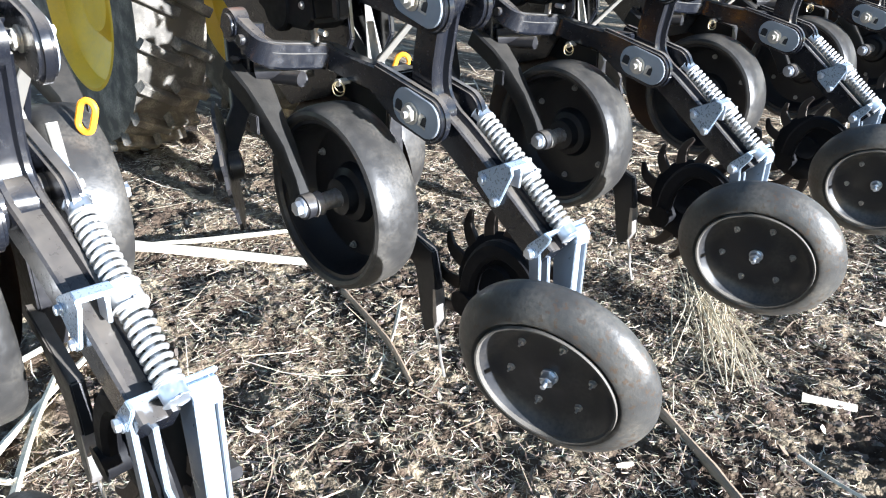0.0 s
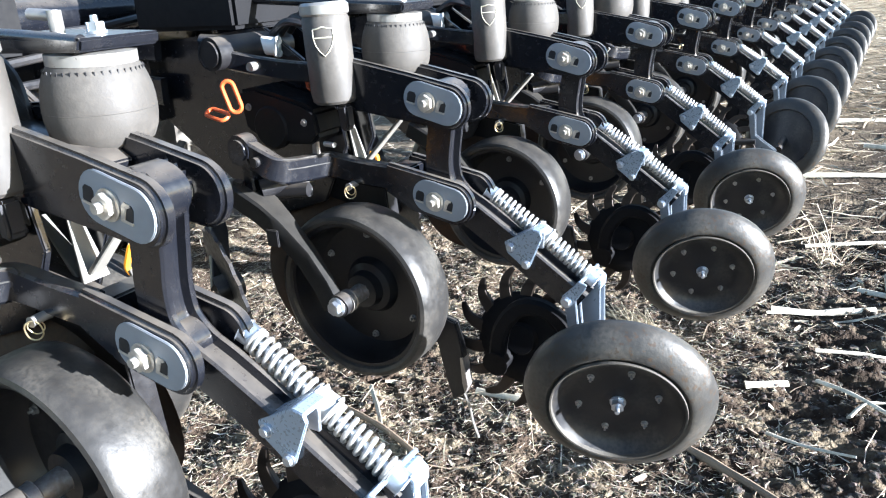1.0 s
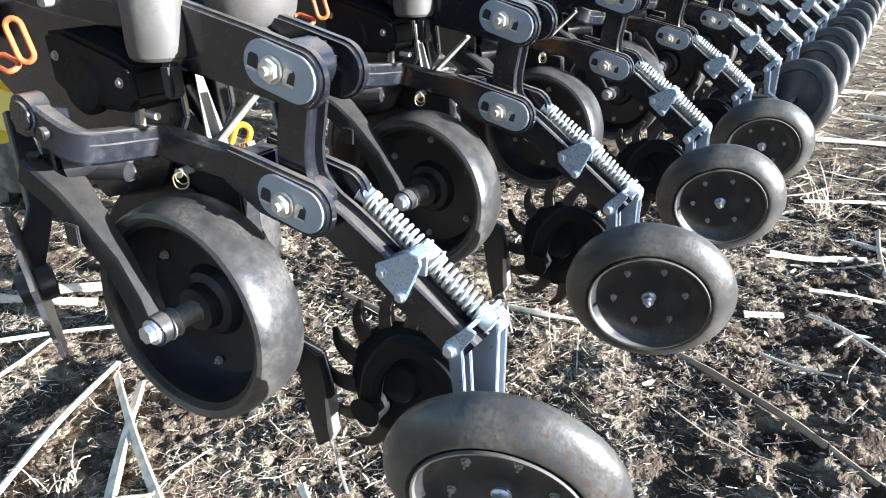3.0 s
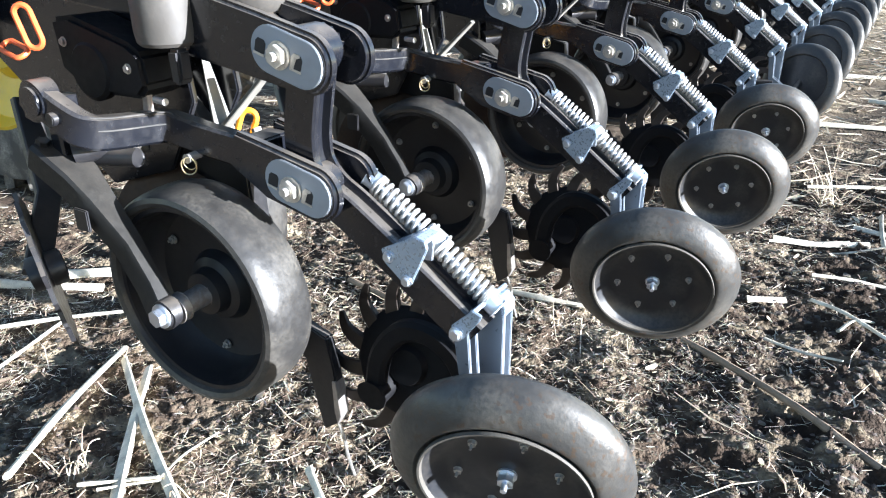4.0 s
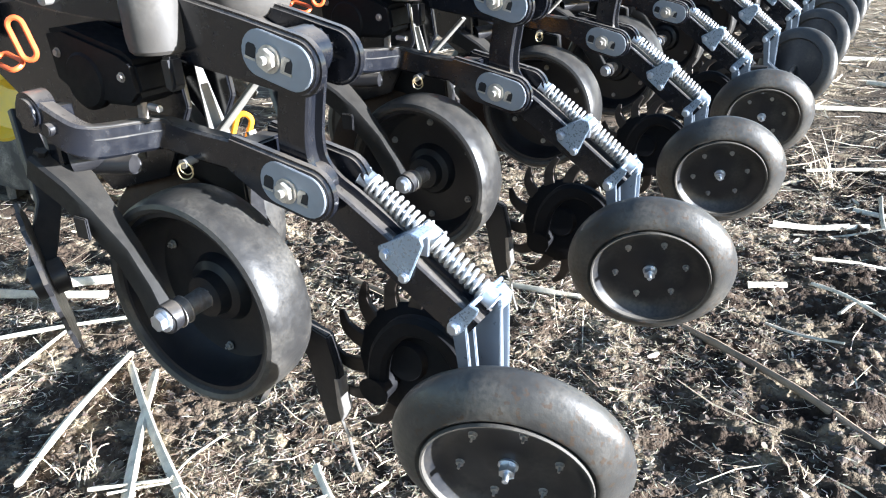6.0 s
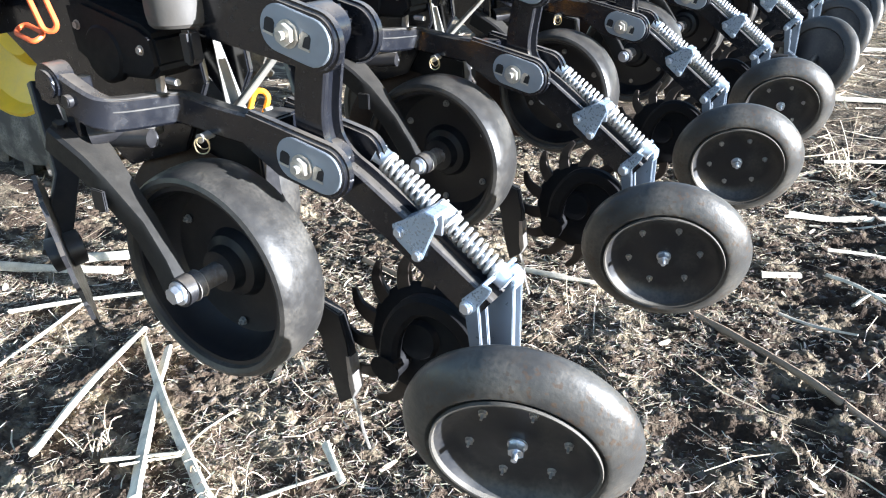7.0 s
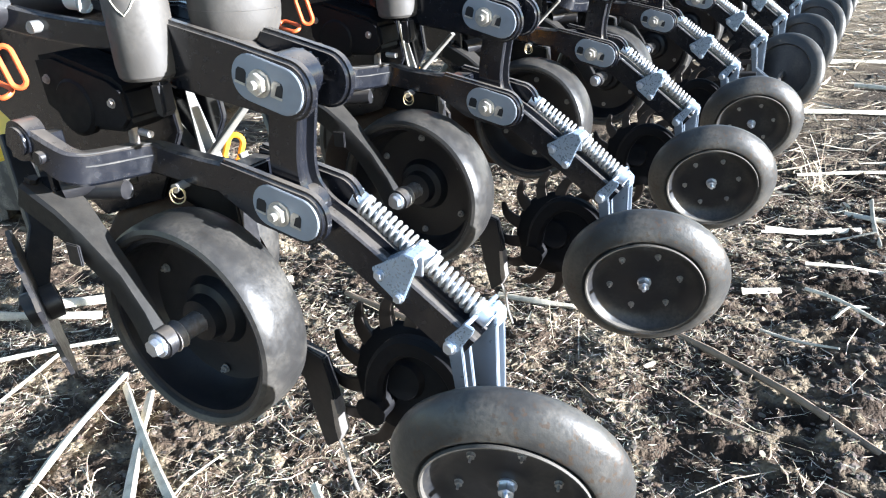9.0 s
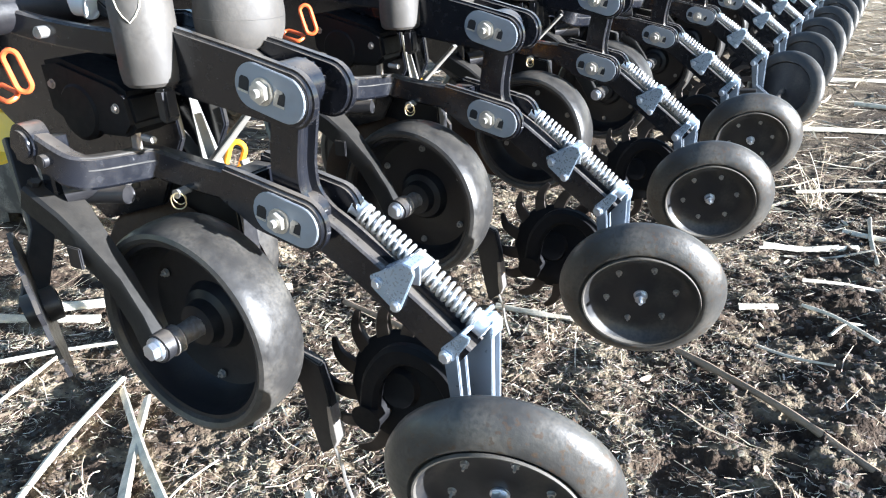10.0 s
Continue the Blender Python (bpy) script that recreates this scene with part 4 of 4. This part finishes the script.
PALE = "bleached dry maize stalk lying on the soil"
for a, b, r in (((-0.857, -0.135), (-1.086, 0.387), 0.021), ((-0.364, -0.022), (-1.053, 0.360), 0.015), ((-0.511, -0.110), (-0.962, 0.376), 0.021), ((-0.670, -0.076), (-0.525, 0.044), 0.012),
                ((-0.525, 0.044), (-0.540, 0.252), 0.007), ((-0.30, 0.03), (-0.164, 0.219), 0.010), ((-0.40, 0.0), (-0.28, -0.08), 0.011),
                ((0.511, 2.453), (0.875, 2.574), 0.013), ((0.50, 2.41), (0.80, 2.56), 0.006), ((0.60, 2.44), (0.93, 2.53), 0.005), ((-1.75, 0.62), (-1.10, 1.22), 0.020), ((-1.55, 0.80), (-1.32, 1.30), 0.020),
                ((-2.1, 0.35), (-1.55, 0.66), 0.018), ((-1.6, 0.25), (-1.25, 0.55), 0.016), ((0.72, 1.95), (0.98, 1.78), 0.007), ((0.55, 3.3), (1.2, 3.55), 0.010), ((0.25, 4.6), (1.3, 4.9), 0.018),
                ((0.7, 5.6), (1.6, 5.5), 0.018), ((0.45, 6.5), (1.6, 6.9), 0.020), ((0.9, 3.0), (0.95, 2.4), 0.011), ((-1.3, -0.1), (-1.42, 0.42), 0.014), ((-0.35, 0.95), (-0.62, 1.28), 0.010),
                ((0.83, 1.77), (0.93, 1.91), 0.010), ((-0.62, -0.06), (-0.50, 0.06), 0.008), ((-0.24, 0.26), (-0.14, 0.20), 0.012), ((-0.28, 1.42), (0.05, 1.45), 0.011), ((0.62, 1.56), (0.86, 1.50), 0.005), ((0.70, 2.15), (1.02, 2.22), 0.007), ((0.80, 2.80), (1.25, 2.70), 0.012)):
    mx = ((a[0] + b[0]) / 2 + rng.uniform(-0.02, 0.02), (a[1] + b[1]) / 2 + rng.uniform(-0.02, 0.02))
    stalk("dry_stalk", [a, mx, b], r, STALK, PALE)
stalk("stalk_chip", [(0.522, 1.800, 0.012), (0.645, 1.877, 0.012)], 0.012, STALK, "short pale chip of a split stalk on the soil", 0.35)
stalk("brown_stalk", [(0.30, 1.43), (0.56, 1.305), (0.78, 1.17), (0.963, 1.05), (1.25, 0.86)], 0.012, BARK, "long thin brown stalk lying on the soil", 0.9)
stalk("brown_stalk", [(-0.80, 1.17), (-0.60, 1.12), (-0.42, 1.07), (-0.24, 1.00)], 0.010, BARK, "long thin brown stalk lying on the soil", 0.9)


def strips(name, count, area, length, width, mat, label, lift=0.004, curl=0.3, seed=1, density=None):
    """Many small bent strips of straw in one mesh."""
    r = random.Random(seed)
    verts, faces = [], []
    made = 0
    while made < count:
        x, y = r.uniform(area[0], area[1]), r.uniform(area[2], area[3])
        if density and r.random() > density(x, y):
            continue
        made += 1
        ln, wd = length * r.uniform(0.35, 1.5), width * r.uniform(0.5, 1.6)
        a = r.uniform(0, math.pi)
        tilt = r.uniform(-0.25, 0.35)
        base = on_ground(x, y, lift)
        d = Vector((math.cos(a), math.sin(a), tilt * r.random()))
        s = Vector((-math.sin(a), math.cos(a), r.uniform(-0.6, 0.6))).normalized()
        bend = Vector((-d.y, d.x, 0)) * r.uniform(-curl, curl) * ln
        k = len(verts)
        up = s.cross(d).normalized() * wd * 0.5
        for t in (-0.5, 0.0, 0.5):
            p = base + d * ln * t + bend * (t * t) + Vector((0, 0, 0.25 * wd + (0.15 * ln * r.random() if t else 0) * 0.4))
            w = wd * (1.0 if t == 0 else 0.55)
            verts += [p - s * w, p + up, p + s * w]
        for q in (0, 3):
            faces += [(k + q, k + q + 1, k + q + 4, k + q + 3), (k + q + 1, k + q + 2, k + q + 5, k + q + 4), (k + q + 2, k + q, k + q + 3, k + q + 5)]
    me = bpy.data.meshes.new(name)
    me.from_pydata([tuple(v) for v in verts], [], faces)
    me.materials.append(mat)
    return tagged(new(name, me), label, "straw", kind="stuff")


def patchy(x, y):
    v = noise.noise(Vector((x * 1.7, y * 1.7, 5))) + 0.6 * noise.noise(Vector((x * 5, y * 5, 9)))
    p = 0.55 + 0.9 * v
    if x > 0.45 and y < 2.2:
        p *= 0.50          # barer soil behind the units
    return min(max(p, 0.06), 1.0)


strips("chaff", 80000, (-2.6, 1.4, -0.45, 3.4), 0.026, 0.0011, CHAFF, "pale chopped straw and chaff scattered over the soil", density=patchy, seed=3, curl=0.9)
strips("long_straw", 700, (-2.4, 1.6, -0.45, 5.0), 0.20, 0.0016, CHAFF, "long thin pale straws lying across the soil", seed=8, curl=0.35, lift=0.012)
strips("straw", 6000, (-3.2, 1.6, -0.45, 6.0), 0.070, 0.0019, CHAFF, "longer pale straw pieces over the soil", seed=4, curl=0.6, density=patchy, lift=0.007)
strips("leaf_scraps", 700, (-2.8, 1.5, -0.45, 4.5), 0.045, 0.007, CHAFF, "broken dry maize leaves over the soil", seed=5, density=patchy, lift=0.005)
strips("field_straw", 14000, (-6, 7, -6, 9), 0.11, 0.0026, CHAFF, "pale straw strewn over the open field", seed=9, curl=0.5, lift=0.008,
       density=lambda x, y: 0.0 if -2.4 < x < 1.2 and -0.3 < y < 3.2 else 1.0)
strips("far_straw", 16000, (-3, 10, 3.0, 26), 0.20, 0.006, CHAFF, "pale straw over the far field", seed=6, lift=0.01)


def clods(count, area, size, seed):
    r = random.Random(seed)
    verts, faces = [], []
    base = bmesh.new()
    bmesh.ops.create_icosphere(base, subdivisions=2, radius=1.0)
    vs = [v.co.copy() for v in base.verts]
    fs = [tuple(v.index for v in f.verts) for f in base.faces]
    base.free()
    for _ in range(count):
        x, y = r.uniform(area[0], area[1]), r.uniform(area[2], area[3])
        bare = 1.2 if (x > 0.4 and y < 2.4) else 1.0
        s = size * bare * (0.3 + 1.5 * r.random() ** 4)
        k = len(verts)
        p = on_ground(x, y, 0.05 * s)
        off = Vector((r.uniform(0, 50), r.uniform(0, 50), 0))
        sq = (r.uniform(0.7, 1.3), r.uniform(0.7, 1.3), r.uniform(0.3, 0.6))
        for v in vs:
            q = v * (1.0 + 0.7 * noise.noise(v * 1.3 + off) + 0.6 * noise.noise(v * 3.1 + off))
            verts.append((p.x + q.x * s * sq[0], p.y + q.y * s * sq[1], p.z + q.z * s * sq[2]))
        faces += [tuple(k + i for i in f) for f in fs]
    me = bpy.data.meshes.new("soil_clods")
    me.from_pydata(verts, [], faces)
    me.materials.append(CLOD)
    return tagged(new("soil_clods", me), "dark brown crumbs and clods of soil", "soil", kind="stuff")


clods(22000, (-1.6, 1.4, -0.40, 2.8), 0.0062, 11)


def straw_tuft(x, y, count, height, seed):
    r = random.Random(seed)
    bms = []
    for _ in range(count):
        a, l = r.uniform(0, 2 * math.pi), r.uniform(0.4, 1.0)
        p = on_ground(x + r.gauss(0, 0.03), y + r.gauss(0, 0.03))
        d = Vector((math.cos(a) * 0.7 * l, math.sin(a) * 0.7 * l, r.uniform(0.15, 1.0) * l)) * height
        bms.append(sweep(smooth_path([p, p + d * 0.5 + Vector((0, 0, 0.03)), p + d], 3), rect(0.003, 0.002, 0.0005)))
    return tagged(new("straw_tuft", mesh_of("straw_tuft", join(*bms), CHAFF)), "tuft of dry pale straw standing on the soil", "straw tuft")


def straw_bunch(head, count, seed):
    """Long straws that fan out from one propped end."""
    r = random.Random(seed)
    root = tagged(new("straw_bunch"), "loose bunch of long pale straw propped on the soil", "straw bunch")
    root.matrix_basis = Matrix.Translation((head[0], head[1], 0))
    base = Vector((head[0], head[1], 0))
    for _ in range(count):
        a = Vector(head) + Vector((r.gauss(0, 0.05), r.gauss(0, 0.05), r.uniform(-0.03, 0.04))) - base
        b = on_ground(head[0] + r.uniform(0.10, 0.42), head[1] - r.uniform(0.10, 0.42), r.uniform(0.003, 0.02)) - base
        part("straw", sweep(smooth_path([a, a.lerp(b, 0.5) + Vector((r.gauss(0, 0.02), r.gauss(0, 0.02), 0.02)), b], 3), rect(0.0036, 0.0022, 0.0006)), DRY, root)


DRY = material("dry_straw", (0.46, 0.40, 0.29), 0.7, spread=0.25, scale=20, bump=0.2, objects=0.3)
straw_bunch((0.02, 2.06, 0.06), 44, 21)
straw_tuft(0.68, 3.1, 26, 0.30, 22)
straw_tuft(-0.75, -0.02, 14, 0.12, 23)
straw_tuft(-0.36, 0.02, 14, 0.10, 24)
